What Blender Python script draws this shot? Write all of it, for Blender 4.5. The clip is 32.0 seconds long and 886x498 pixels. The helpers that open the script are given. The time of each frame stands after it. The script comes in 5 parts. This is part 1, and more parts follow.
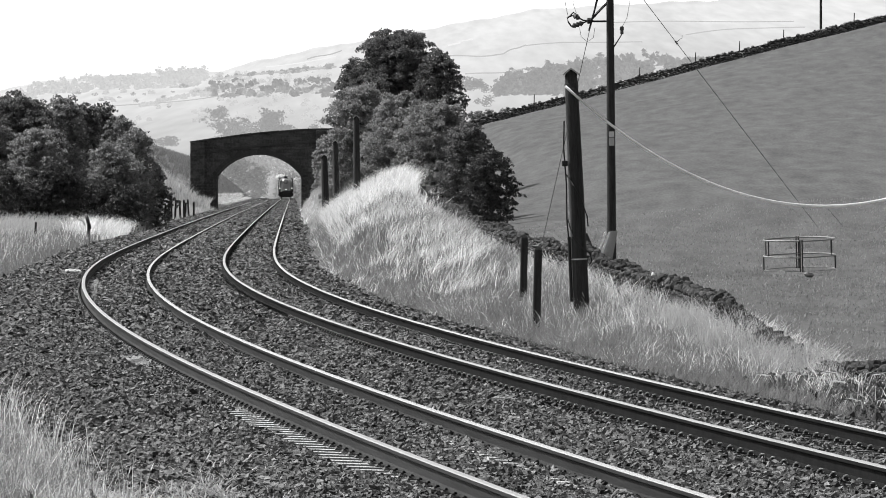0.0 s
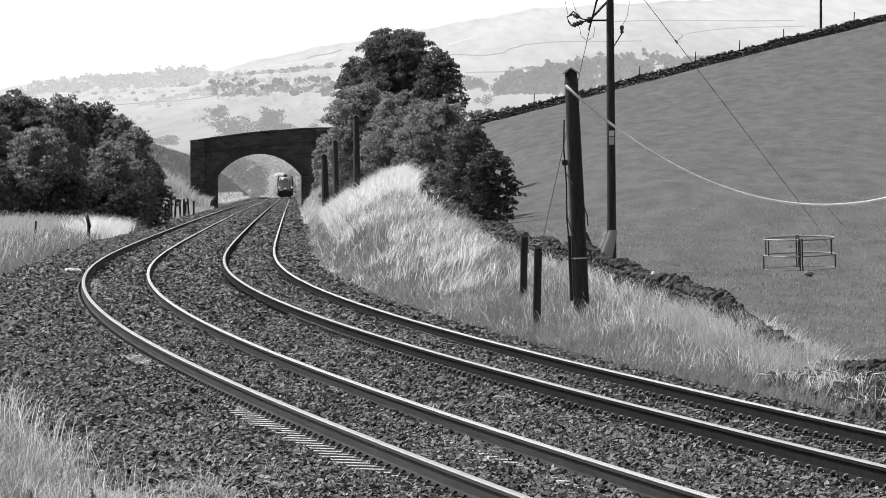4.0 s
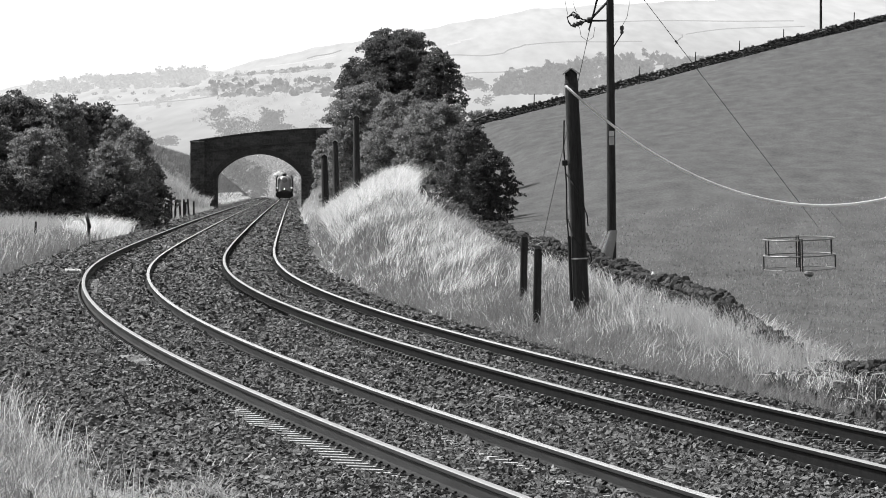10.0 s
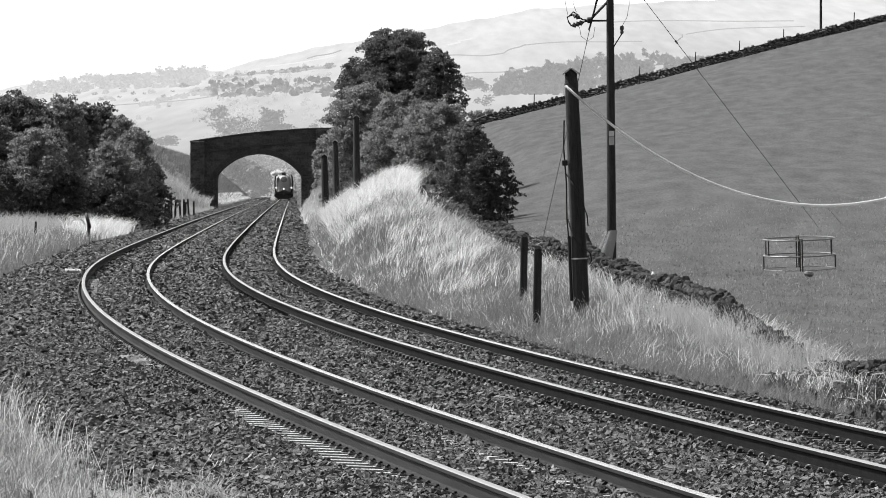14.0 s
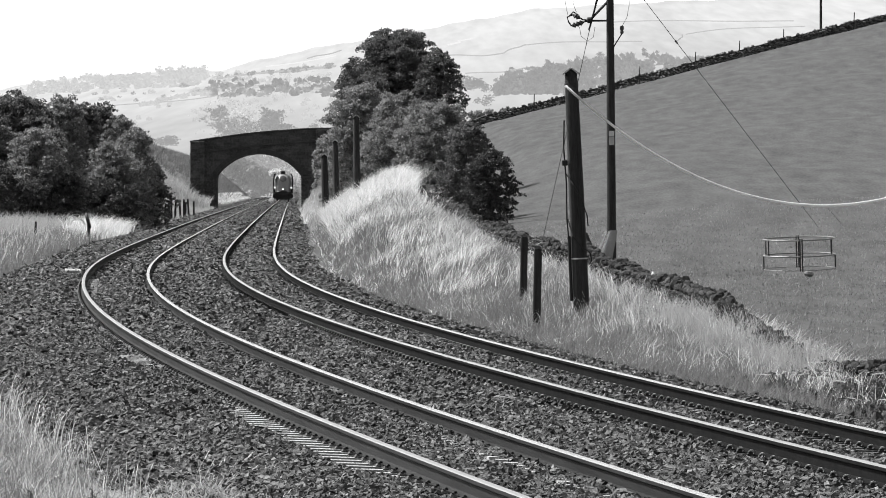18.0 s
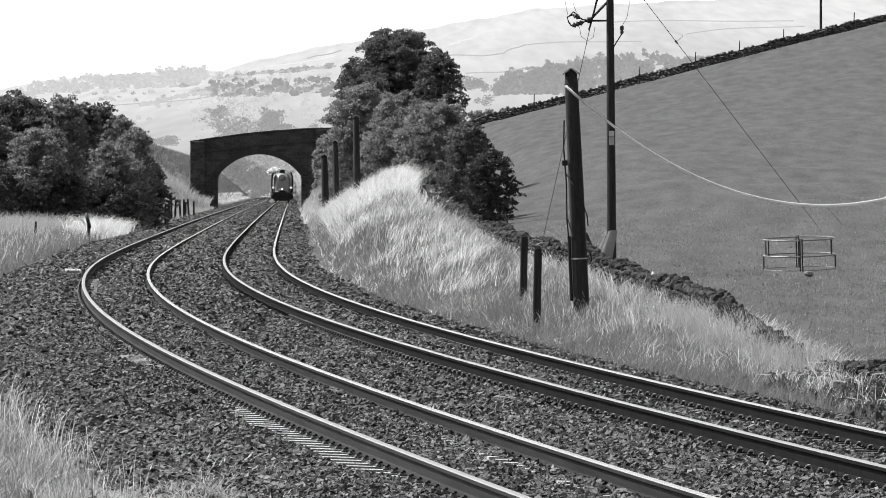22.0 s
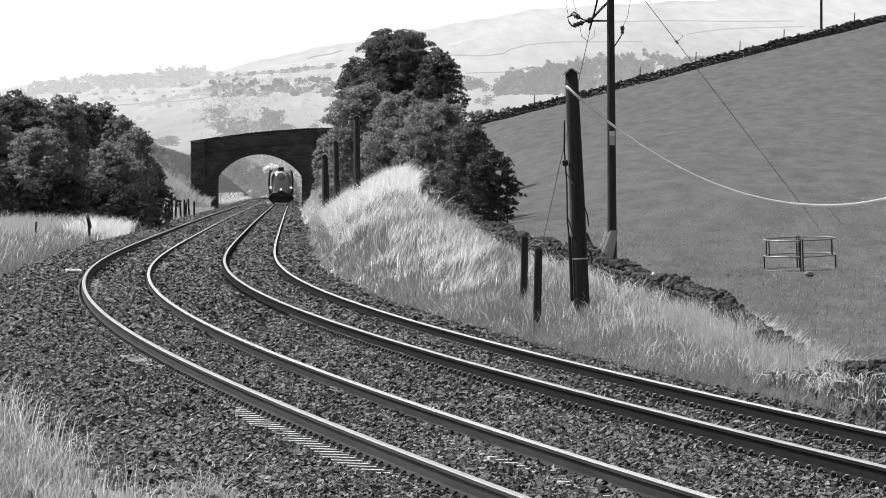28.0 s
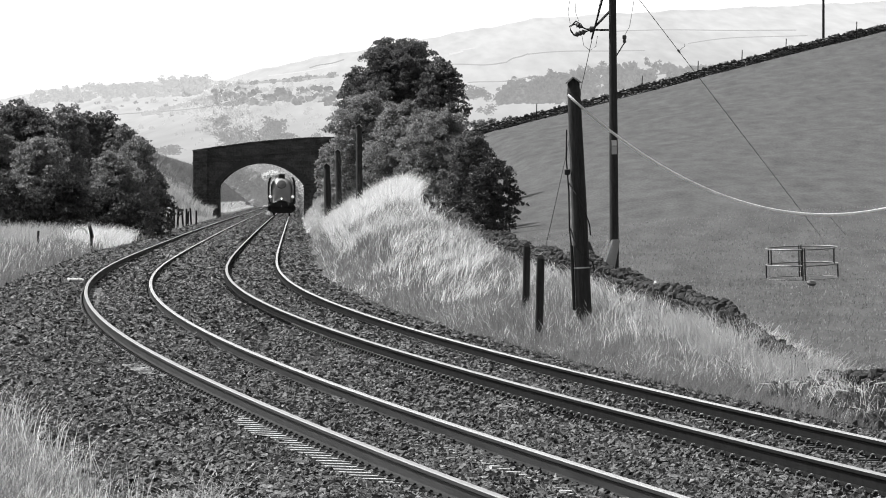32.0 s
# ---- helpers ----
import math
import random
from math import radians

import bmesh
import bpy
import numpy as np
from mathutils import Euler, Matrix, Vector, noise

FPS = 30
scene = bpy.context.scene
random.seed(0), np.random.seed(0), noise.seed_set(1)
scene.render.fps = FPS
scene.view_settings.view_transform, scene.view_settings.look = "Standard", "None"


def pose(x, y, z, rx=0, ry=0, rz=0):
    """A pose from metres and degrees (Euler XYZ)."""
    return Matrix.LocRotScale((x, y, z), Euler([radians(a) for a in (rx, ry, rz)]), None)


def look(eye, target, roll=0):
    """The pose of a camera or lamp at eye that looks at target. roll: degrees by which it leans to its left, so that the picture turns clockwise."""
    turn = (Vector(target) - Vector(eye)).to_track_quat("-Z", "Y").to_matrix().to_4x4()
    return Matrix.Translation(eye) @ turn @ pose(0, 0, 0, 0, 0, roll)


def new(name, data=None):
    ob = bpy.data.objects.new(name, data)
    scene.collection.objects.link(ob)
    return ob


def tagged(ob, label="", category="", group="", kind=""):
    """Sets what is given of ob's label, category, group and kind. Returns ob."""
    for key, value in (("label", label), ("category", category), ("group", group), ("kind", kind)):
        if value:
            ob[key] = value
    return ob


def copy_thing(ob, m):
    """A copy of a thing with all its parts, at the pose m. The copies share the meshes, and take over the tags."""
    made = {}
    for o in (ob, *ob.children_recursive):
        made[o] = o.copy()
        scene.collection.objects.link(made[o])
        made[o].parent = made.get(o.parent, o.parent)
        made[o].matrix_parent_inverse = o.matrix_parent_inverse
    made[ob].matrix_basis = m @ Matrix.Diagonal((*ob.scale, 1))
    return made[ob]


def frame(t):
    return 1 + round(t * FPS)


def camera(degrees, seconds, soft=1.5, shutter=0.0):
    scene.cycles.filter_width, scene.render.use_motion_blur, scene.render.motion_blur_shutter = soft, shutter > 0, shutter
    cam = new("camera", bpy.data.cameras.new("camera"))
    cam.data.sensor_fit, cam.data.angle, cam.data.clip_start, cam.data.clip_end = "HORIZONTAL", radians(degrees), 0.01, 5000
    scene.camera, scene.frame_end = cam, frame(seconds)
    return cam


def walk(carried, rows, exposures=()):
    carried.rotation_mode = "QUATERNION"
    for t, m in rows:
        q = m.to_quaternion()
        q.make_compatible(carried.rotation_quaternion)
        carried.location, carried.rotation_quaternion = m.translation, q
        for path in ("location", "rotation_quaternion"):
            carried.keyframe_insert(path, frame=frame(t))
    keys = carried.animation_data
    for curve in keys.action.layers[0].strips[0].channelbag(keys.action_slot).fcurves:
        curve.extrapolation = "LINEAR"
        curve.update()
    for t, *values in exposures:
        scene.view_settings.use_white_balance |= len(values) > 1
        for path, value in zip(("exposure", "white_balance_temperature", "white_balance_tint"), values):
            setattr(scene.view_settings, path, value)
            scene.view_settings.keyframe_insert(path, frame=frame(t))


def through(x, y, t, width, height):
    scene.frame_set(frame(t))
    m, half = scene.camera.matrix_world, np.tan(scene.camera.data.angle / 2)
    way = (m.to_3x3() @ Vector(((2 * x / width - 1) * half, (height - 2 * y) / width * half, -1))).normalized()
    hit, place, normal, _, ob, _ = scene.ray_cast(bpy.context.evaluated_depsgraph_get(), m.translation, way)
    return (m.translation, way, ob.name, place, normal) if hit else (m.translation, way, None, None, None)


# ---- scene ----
# A railway curve in a grassy valley: the camera stands by the line behind a long lens and hardly moves.
EYE = 2.314
LENS = 12500.0            # steps of bearing in one radian
cam = camera(2 * math.degrees(math.atan(784 / LENS)), 32.0, soft=0.95)


def aim(right, down):
    return pose(0, 0, EYE, 90 - 0.573 + math.degrees(down / LENS), 0, math.degrees(right / LENS))


walk(cam, [(0.0, aim(0, 1)), (1.0, aim(0, 1)), (3.0, aim(0, 0)), (6.0, aim(0, -1.2)), (7.0, aim(0, 0)), (10.0, aim(0, 0)),
           (22.0, aim(0, 0)), (23.5, aim(0, 1.3)), (27.0, aim(0.3, 1.3)), (28.0, aim(0.8, 0.2)), (30.5, aim(0.5, 0)),
           (30.8, aim(1.5, 0)), (31.0, aim(4.3, 0)), (31.15, aim(5.2, 0)), (31.3, aim(5, 1)), (31.5, aim(6.5, 4)), (31.7, aim(7.5, 8)),
           (31.9, aim(4.6, 15)), (32.0, aim(4.5, 16.3))])

# ---- light ----
SUN_AZ, SUN_EL = 66.0, 52.0   # the sun stands high on the left, a little ahead of the camera
world = bpy.data.worlds.new("sky")
scene.world = world
world.use_nodes = True
wn, wl = world.node_tree.nodes, world.node_tree.links
sky = wn.new("ShaderNodeTexSky")
sky.sky_type = "NISHITA"
sky.sun_disc = False
sky.sun_elevation = radians(SUN_EL)
sky.sun_rotation = radians(-SUN_AZ)
sky.dust_density = 4.0
grey_sky = wn.new("ShaderNodeRGBToBW")
wl.new(sky.outputs[0], grey_sky.inputs[0])
wl.new(grey_sky.outputs[0], wn["Background"].inputs["Color"])
wn["Background"].inputs["Strength"].default_value = 0.09
sun = new("sun", bpy.data.lights.new("sun", "SUN"))
sun.data.energy, sun.data.angle = 3.9, radians(0.6)
sun.matrix_world = look((0, 0, 60), (60 * math.tan(radians(90 - SUN_EL)) * math.sin(radians(SUN_AZ)),
                                     -60 * math.tan(radians(90 - SUN_EL)) * math.cos(radians(SUN_AZ)), 0))
scene.view_settings.exposure = 0.5

# ---- materials: a monochrome film, so every colour is a grey ----


def nodes_of(name):
    m = bpy.data.materials.new(name)
    m.use_nodes = True
    return m, m.node_tree.nodes, m.node_tree.links


def mat(name, lo, hi, scale=2.0, rough=0.8, bump=0.3, fine=12.0, metal=0.0, island=0.0, obj=0.0, through=0.0,
        stretch=(1, 1, 1), detail=4.0, bump_dist=0.02, spec=0.5, glow=0.0):
    """Grey from lo to hi by noise at two scales; island and obj vary it piece by piece; through lets light shine through."""
    m, n, l = nodes_of(name)
    b = n["Principled BSDF"]
    tc, mp = n.new("ShaderNodeTexCoord"), n.new("ShaderNodeMapping")
    mp.inputs["Scale"].default_value = stretch
    l.new(tc.outputs["Object"], mp.inputs[0])
    n1, n2 = n.new("ShaderNodeTexNoise"), n.new("ShaderNodeTexNoise")
    for t, s in ((n1, scale), (n2, scale * fine)):
        t.inputs["Scale"].default_value, t.inputs["Detail"].default_value = s, detail
        l.new(mp.outputs[0], t.inputs["Vector"])
    mix = n.new("ShaderNodeMath")
    mix.operation = "MULTIPLY_ADD"
    l.new(n2.outputs[0], mix.inputs[0])
    mix.inputs[1].default_value = 0.45
    h1 = n.new("ShaderNodeMath")
    h1.operation = "MULTIPLY"
    l.new(n1.outputs[0], h1.inputs[0])
    h1.inputs[1].default_value = 0.55
    l.new(h1.outputs[0], mix.inputs[2])
    rng = n.new("ShaderNodeMapRange")
    rng.inputs["From Min"].default_value, rng.inputs["From Max"].default_value = 0.3, 0.7
    rng.inputs["To Min"].default_value, rng.inputs["To Max"].default_value = lo, hi
    l.new(mix.outputs[0], rng.inputs["Value"])
    out = rng.outputs[0]
    for amount, node, sock in ((island, "ShaderNodeNewGeometry", "Random Per Island"), (obj, "ShaderNodeObjectInfo", "Random")):
        if amount:
            r, k, mul = n.new(node), n.new("ShaderNodeMapRange"), n.new("ShaderNodeMath")
            k.inputs["To Min"].default_value, k.inputs["To Max"].default_value = 1 - amount, 1 + amount
            l.new(r.outputs[sock], k.inputs["Value"])
            mul.operation = "MULTIPLY"
            l.new(out, mul.inputs[0])
            l.new(k.outputs[0], mul.inputs[1])
            out = mul.outputs[0]
    l.new(out, b.inputs["Base Color"])
    b.inputs["Roughness"].default_value, b.inputs["Metallic"].default_value = rough, metal
    b.inputs["Specular IOR Level"].default_value = spec
    if bump:
        bp = n.new("ShaderNodeBump")
        bp.inputs["Strength"].default_value, bp.inputs["Distance"].default_value = bump, bump_dist
        l.new(mix.outputs[0], bp.inputs["Height"])
        l.new(bp.outputs[0], b.inputs["Normal"])
    if through:
        tr, ms = n.new("ShaderNodeBsdfTranslucent"), n.new("ShaderNodeMixShader")
        l.new(out, tr.inputs["Color"])
        ms.inputs[0].default_value = through
        l.new(b.outputs[0], ms.inputs[1])
        l.new(tr.outputs[0], ms.inputs[2])
        l.new(ms.outputs[0], n["Material Output"].inputs["Surface"])
    if glow:
        b.inputs["Base Color"].default_value = (0.02, 0.02, 0.02, 1)
        l.remove(b.inputs["Base Color"].links[0])
        l.new(out, b.inputs["Emission Color"])
        b.inputs["Emission Strength"].default_value = glow
    return m


M_FIELD = mat("field_turf", 0.05, 0.128, 0.9, 0.95, 0.25, 9, bump_dist=0.02, spec=0.1, stretch=(1, 0.1, 1), detail=9)
# Near black: the shade between the stones is painted into the bed colour.
M_BALLAST = mat("ballast_gap_shade", 0.002, 0.016, 0.9, 0.9, 1.0, 11, bump_dist=0.05, spec=0.2)
M_STONE = mat("ballast_stone", 0.0, 0.195, 9.0, 0.7, 0.6, 5, island=0.95, spec=0.35)
M_STEEL = mat("polished_steel", 0.6, 0.78, 3.0, 0.26, 0.05, 20, metal=1.0)
M_STEELDULL = mat("dull_steel", 0.5, 0.64, 3.0, 0.32, 0.05, 20, metal=1.0)
M_RUSTPALE = mat("dusty_rail_steel", 0.014, 0.042, 4.0, 0.8, 0.2, 12, spec=0.2, stretch=(1, 0.1, 4))
M_RUSTMID = mat("brown_rail_steel", 0.012, 0.04, 4.0, 0.85, 0.2, 12, spec=0.15, stretch=(1, 0.1, 4))
M_RUST = mat("rusty_steel", 0.003, 0.016, 4.0, 0.9, 0.3, 12, spec=0.08)
M_SLEEPERDARK = mat("stained_concrete", 0.06, 0.11, 3.0, 0.9, 0.4, 14, obj=0.3)
M_CONCRETE = mat("concrete", 0.32, 0.46, 3.0, 0.9, 0.4, 14, obj=0.15)
M_CLIP = mat("clip_steel", 0.4, 0.55, 8.0, 0.4, 0.2)
# Ridge wall's own stone tone, lightened further for the haze of distance.
M_RIDGESTONE = mat("lichened_hazed_stone", 0.09, 0.27, 3.0, 0.95, 0.6, 5, island=0.5, spec=0.2)
M_WALLSTONE = mat("wall_stone", 0.015, 0.075, 3.0, 0.95, 0.8, 6, island=0.4, obj=0.4, spec=0.2)
M_BRIDGE = mat("sooty_stone", 0.05, 0.11, 0.8, 0.95, 0.8, 8, obj=0.1, spec=0.2)
M_WOOD = mat("weathered_wood", 0.022, 0.075, 5.0, 0.9, 0.6, 6, stretch=(3, 3, 0.25), spec=0.2)
M_IRON = mat("dark_iron", 0.008, 0.022, 6.0, 0.6, 0.2)
M_TUBE = mat("weathered_tube", 0.2, 0.36, 5.0, 0.5, 0.2, metal=0.3)
M_GALV = mat("galvanised_tube", 0.45, 0.65, 5.0, 0.4, 0.2, metal=0.2)
M_CABLE = mat("white_cable", 0.95, 0.99, 3.0, 0.3, 0.0, through=0.25)
M_WIRE = mat("wire_strand", 0.05, 0.1, 3.0, 0.6, 0.0)
M_CERAMIC = mat("glazed_ceramic", 0.05, 0.09, 4.0, 0.25, 0.0)
M_WHITE = mat("white_paint", 0.7, 0.82, 4.0, 0.6, 0.1)
M_BARK = mat("bark", 0.04, 0.09, 4.0, 0.95, 0.8, 5, stretch=(2, 2, 0.5), spec=0.2)
M_LEAF = mat("leaf_dark", 0.1, 0.215, 0.8, 0.55, 0.0, island=0.4, through=0.42, spec=0.35)
# Leaves lightened to stand in for haze over distant bushes.
M_LEAFMIST = mat("leaf_haze_pale", 0.3, 0.46, 0.8, 0.7, 0.0, island=0.25, through=0.5, spec=0.15)
# Darker leaf copy: paints the shade low in the trees and thicket.
M_LEAFSHADE = mat("leaf_shaded", 0.05, 0.12, 0.8, 0.6, 0.0, island=0.4, through=0.25, spec=0.25)
M_LEAFPALE = mat("leaf_pale", 0.2, 0.36, 0.8, 0.55, 0.0, island=0.4, through=0.45, spec=0.35)
M_PASTURE = mat("pasture_blade", 0.16, 0.4, 0.5, 0.8, 0.0, 9, island=0.3, through=0.65, spec=0.1)
# Haze put into the colour as pale, even grass; near stems share it.
M_MISTGRASS = mat("haze_pale_grass", 0.4, 0.56, 0.12, 0.9, 0.0, 4, island=0.08, through=0.5, spec=0.1)
M_STRAW = mat("dry_grass", 0.66, 0.97, 0.25, 0.7, 0.0, island=0.3, through=0.6, spec=0.3)
M_MEADOW = mat("meadow_grass", 0.17, 0.31, 0.25, 0.7, 0.0, island=0.2, through=0.5, spec=0.2)
M_GRASS = mat("green_grass", 0.1, 0.22, 0.25, 0.7, 0.0, island=0.3, through=0.45, spec=0.3)
M_BLACK = mat("loco_black", 0.012, 0.025, 2.0, 0.35, 0.05)
M_SMOKEDOOR = mat("smokebox_paint", 0.08, 0.13, 2.0, 0.5, 0.05)
M_CASING = mat("loco_paint", 0.3, 0.37, 1.0, 0.42, 0.05, 10)
# Distance haze over the far hill is painted as glow.
M_HILL = mat("haze_glow_hill", 0.42, 0.62, 0.011, 1.0, 0.0, 11, glow=1.0, spec=0.0, stretch=(1, 0.02, 1), detail=9)
# Far trees glow instead of taking light: painted haze in three strengths.
M_HAZETREES = [mat("haze_glow_leaf", lo, hi, 0.05, 1.0, 0.0, 9, island=0.16, glow=1.0, spec=0.0) for lo, hi in ((0.21, 0.3), (0.26, 0.36), (0.42, 0.49))]
# Distant bushes: mist painted as a low glow of the leaves.
M_HAZEBUSH = mat("mist_glow_leaf", 0.12, 0.2, 0.05, 1.0, 0.0, 9, island=0.25, glow=1.0, spec=0.0)
# Cutting grass: haze put into the colour as a flat mid tone.
M_HAZESLOPE = mat("haze_slope_grass", 0.17, 0.25, 0.12, 0.9, 0.0, 4, island=0.12, through=0.5, spec=0.1)
# Chalk tracks are given a glow in place of sunlight on them.
M_CHALKGLOW = mat("chalk_track", 0.62, 0.68, 0.05, 1.0, 0.0, 5, glow=1.0, spec=0.0)
M_HAZESKY = mat("white_sky", 0.9, 0.95, 0.0004, 1.0, 0.0, 2, glow=1.0, spec=0.0)
# Far field walls: haze painted as glow.
M_HAZEWALL = mat("haze_glow_stone", 0.36, 0.42, 0.05, 1.0, 0.0, 9, glow=1.0, spec=0.0)
M_STEAM = mat("steam", 0.75, 0.9, 0.8, 1.0, 0.0, through=0.5, spec=0.0)
M_SMOKE = mat("coal_smoke", 0.55, 0.7, 0.8, 1.0, 0.0, through=0.5, spec=0.0)


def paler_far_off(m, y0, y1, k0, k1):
    """Painted haze: what lies farther off along y glows more."""
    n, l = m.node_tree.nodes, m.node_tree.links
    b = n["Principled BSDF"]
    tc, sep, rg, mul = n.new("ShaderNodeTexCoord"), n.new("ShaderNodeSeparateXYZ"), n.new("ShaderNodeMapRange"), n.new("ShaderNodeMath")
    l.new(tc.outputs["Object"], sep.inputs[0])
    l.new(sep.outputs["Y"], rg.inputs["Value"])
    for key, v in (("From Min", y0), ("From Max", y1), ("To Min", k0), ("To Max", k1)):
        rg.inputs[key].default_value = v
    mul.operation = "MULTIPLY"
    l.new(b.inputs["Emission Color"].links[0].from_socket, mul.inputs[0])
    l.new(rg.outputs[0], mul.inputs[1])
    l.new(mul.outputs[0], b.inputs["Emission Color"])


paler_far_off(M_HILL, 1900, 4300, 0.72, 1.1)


def see_through(m, share):
    """Lets that share of the light pass, as mist or a thin crown does."""
    n, l = m.node_tree.nodes, m.node_tree.links
    clear, mix = n.new("ShaderNodeBsdfTransparent"), n.new("ShaderNodeMixShader")
    mix.inputs[0].default_value = 1 - share
    l.new(clear.outputs[0], mix.inputs[1])
    l.new(n["Material Output"].inputs["Surface"].links[0].from_socket, mix.inputs[2])
    l.new(mix.outputs[0], n["Material Output"].inputs["Surface"])


M_STEAMDENSE = mat("dense_steam", 0.9, 0.98, 0.8, 1.0, 0.0, through=0.4, spec=0.0)
see_through(M_STEAM, 0.6)
see_through(M_STEAMDENSE, 0.2)
see_through(M_SMOKE, 0.86)
# Partly clear, so the painted haze blends with what lies behind.
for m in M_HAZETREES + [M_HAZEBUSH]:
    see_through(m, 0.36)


def glowing(name, strength):
    m, n, l = nodes_of(name)
    b = n["Principled BSDF"]
    b.inputs["Emission Color"].default_value = (1, 1, 1, 1)
    b.inputs["Emission Strength"].default_value = strength
    return m


def masonry(name, lo, hi, mortar, w, h):
    """Coursed stone on upright faces, with recessed joints and soot stains."""
    m = mat(name, lo, hi, 0.7, 0.95, 0.0, 8, spec=0.2)
    n, l = m.node_tree.nodes, m.node_tree.links
    b = n["Principled BSDF"]
    tc, sep, com, br = n.new("ShaderNodeTexCoord"), n.new("ShaderNodeSeparateXYZ"), n.new("ShaderNodeCombineXYZ"), n.new("ShaderNodeTexBrick")
    l.new(tc.outputs["Object"], sep.inputs[0])
    l.new(sep.outputs["X"], com.inputs["X"])
    l.new(sep.outputs["Z"], com.inputs["Y"])
    l.new(com.outputs[0], br.inputs["Vector"])
    for key, v in (("Scale", 1.0), ("Brick Width", w), ("Row Height", h), ("Mortar Size", 0.018), ("Mortar Smooth", 0.3), ("Bias", 0.0)):
        br.inputs[key].default_value = v
    br.inputs["Color1"].default_value = (0.78, 0.78, 0.78, 1)
    br.inputs["Color2"].default_value = (1.25, 1.25, 1.25, 1)
    br.inputs["Mortar"].default_value = (mortar, mortar, mortar, 1)
    old = b.inputs["Base Color"].links[0].from_socket
    mul = n.new("ShaderNodeMix")
    mul.data_type, mul.blend_type = "RGBA", "MULTIPLY"
    mul.inputs[0].default_value = 1.0
    l.new(old, mul.inputs[6])
    l.new(br.outputs["Color"], mul.inputs[7])
    l.new(mul.outputs[2], b.inputs["Base Color"])
    bp = n.new("ShaderNodeBump")
    bp.invert = True
    bp.inputs["Strength"].default_value, bp.inputs["Distance"].default_value = 0.9, 0.03
    l.new(br.outputs["Fac"], bp.inputs["Height"])
    l.new(bp.outputs[0], b.inputs["Normal"])
    return m


M_MASONRY = masonry("coursed_stone", 0.035, 0.15, 1.25, 0.62, 0.3)
M_LAMP = glowing("lamp_glow", 3.0)
M_LAMPDIM = glowing("dim_lamp_glow", 0.45)

# ---- building helpers ----
rng = np.random.default_rng(7)


def mesh_of(name, verts, faces, smooth=False):
    me = bpy.data.meshes.new(name)
    me.from_pydata([tuple(v) for v in verts], [], [tuple(f) for f in faces])
    me.polygons.foreach_set("use_smooth", [smooth] * len(me.polygons))
    me.update()
    return me


def fast_mesh(name, verts, faces):
    """A mesh from an array of corners and an array of faces that all have as many corners."""
    me = bpy.data.meshes.new(name)
    k = faces.shape[1]
    me.vertices.add(len(verts))
    me.vertices.foreach_set("co", np.ascontiguousarray(verts, dtype=np.float32).ravel())
    me.loops.add(faces.size)
    me.loops.foreach_set("vertex_index", np.ascontiguousarray(faces, dtype=np.int32).ravel())
    me.polygons.add(len(faces))
    me.polygons.foreach_set("loop_start", np.arange(0, faces.size, k, dtype=np.int32))
    me.update(calc_edges=True)
    me.polygons.foreach_set("use_smooth", np.zeros(len(faces), dtype=bool))
    return me


def obj(name, me, material, parent=None, label=""):
    ob = new(name, me)
    if material is not None and not me.materials:
        me.materials.append(material)
    if parent is not None:
        ob.parent = parent
    return tagged(ob, label)


def part(name, bm, material, parent, label="", smooth=False):
    me = bpy.data.meshes.new(name)
    bm.normal_update()
    bm.to_mesh(me)
    bm.free()
    if smooth:
        me.polygons.foreach_set("use_smooth", [True] * len(me.polygons))
    return obj(name, me, material, parent, label)


def thing(name, m, label, category, group="", kind=""):
    ob = new(name)
    ob.matrix_basis = m
    return tagged(ob, label, category, group, kind)


def add_box(bm, c, s, rot=None, bevel=0.0, taper=1.0):
    m = Matrix.Translation(c) @ (rot if rot is not None else Matrix()) @ Matrix.Diagonal((*s, 1))
    r = bmesh.ops.create_cube(bm, size=1.0)
    for v in r["verts"]:
        if taper != 1.0 and v.co.z > 0:
            v.co.x *= taper
            v.co.y *= taper
    bmesh.ops.transform(bm, matrix=m, verts=r["verts"])
    if bevel:
        es = list({e for v in r["verts"] for e in v.link_edges})
        bmesh.ops.bevel(bm, geom=es, offset=bevel, segments=1, affect="EDGES", profile=0.7)
    return bm


def box(c, s, rot=None, bevel=0.0, taper=1.0):
    return add_box(bmesh.new(), c, s, rot, bevel, taper)


def add_lathe(bm, profile, segs=16, m=None, cap=True, wob=0.0):
    """Rings (radius, height) turned round z."""
    m = m if m is not None else Matrix()
    rings = []
    for r, z in profile:
        rings.append([bm.verts.new(m @ Vector((r * math.cos(2 * math.pi * i / segs) * (1 + wob * math.sin(i * 2.3 + z)),
                                               r * math.sin(2 * math.pi * i / segs) * (1 + wob * math.sin(i * 1.7 + z)), z)))
                      for i in range(segs)])
    for a, b in zip(rings, rings[1:]):
        for i in range(segs):
            j = (i + 1) % segs
            bm.faces.new((a[i], a[j], b[j], b[i]))
    if cap:
        bm.faces.new(list(reversed(rings[0])))
        bm.faces.new(rings[-1])
    return bm


def lathe(profile, segs=16, m=None, cap=True, wob=0.0):
    return add_lathe(bmesh.new(), profile, segs, m, cap, wob)


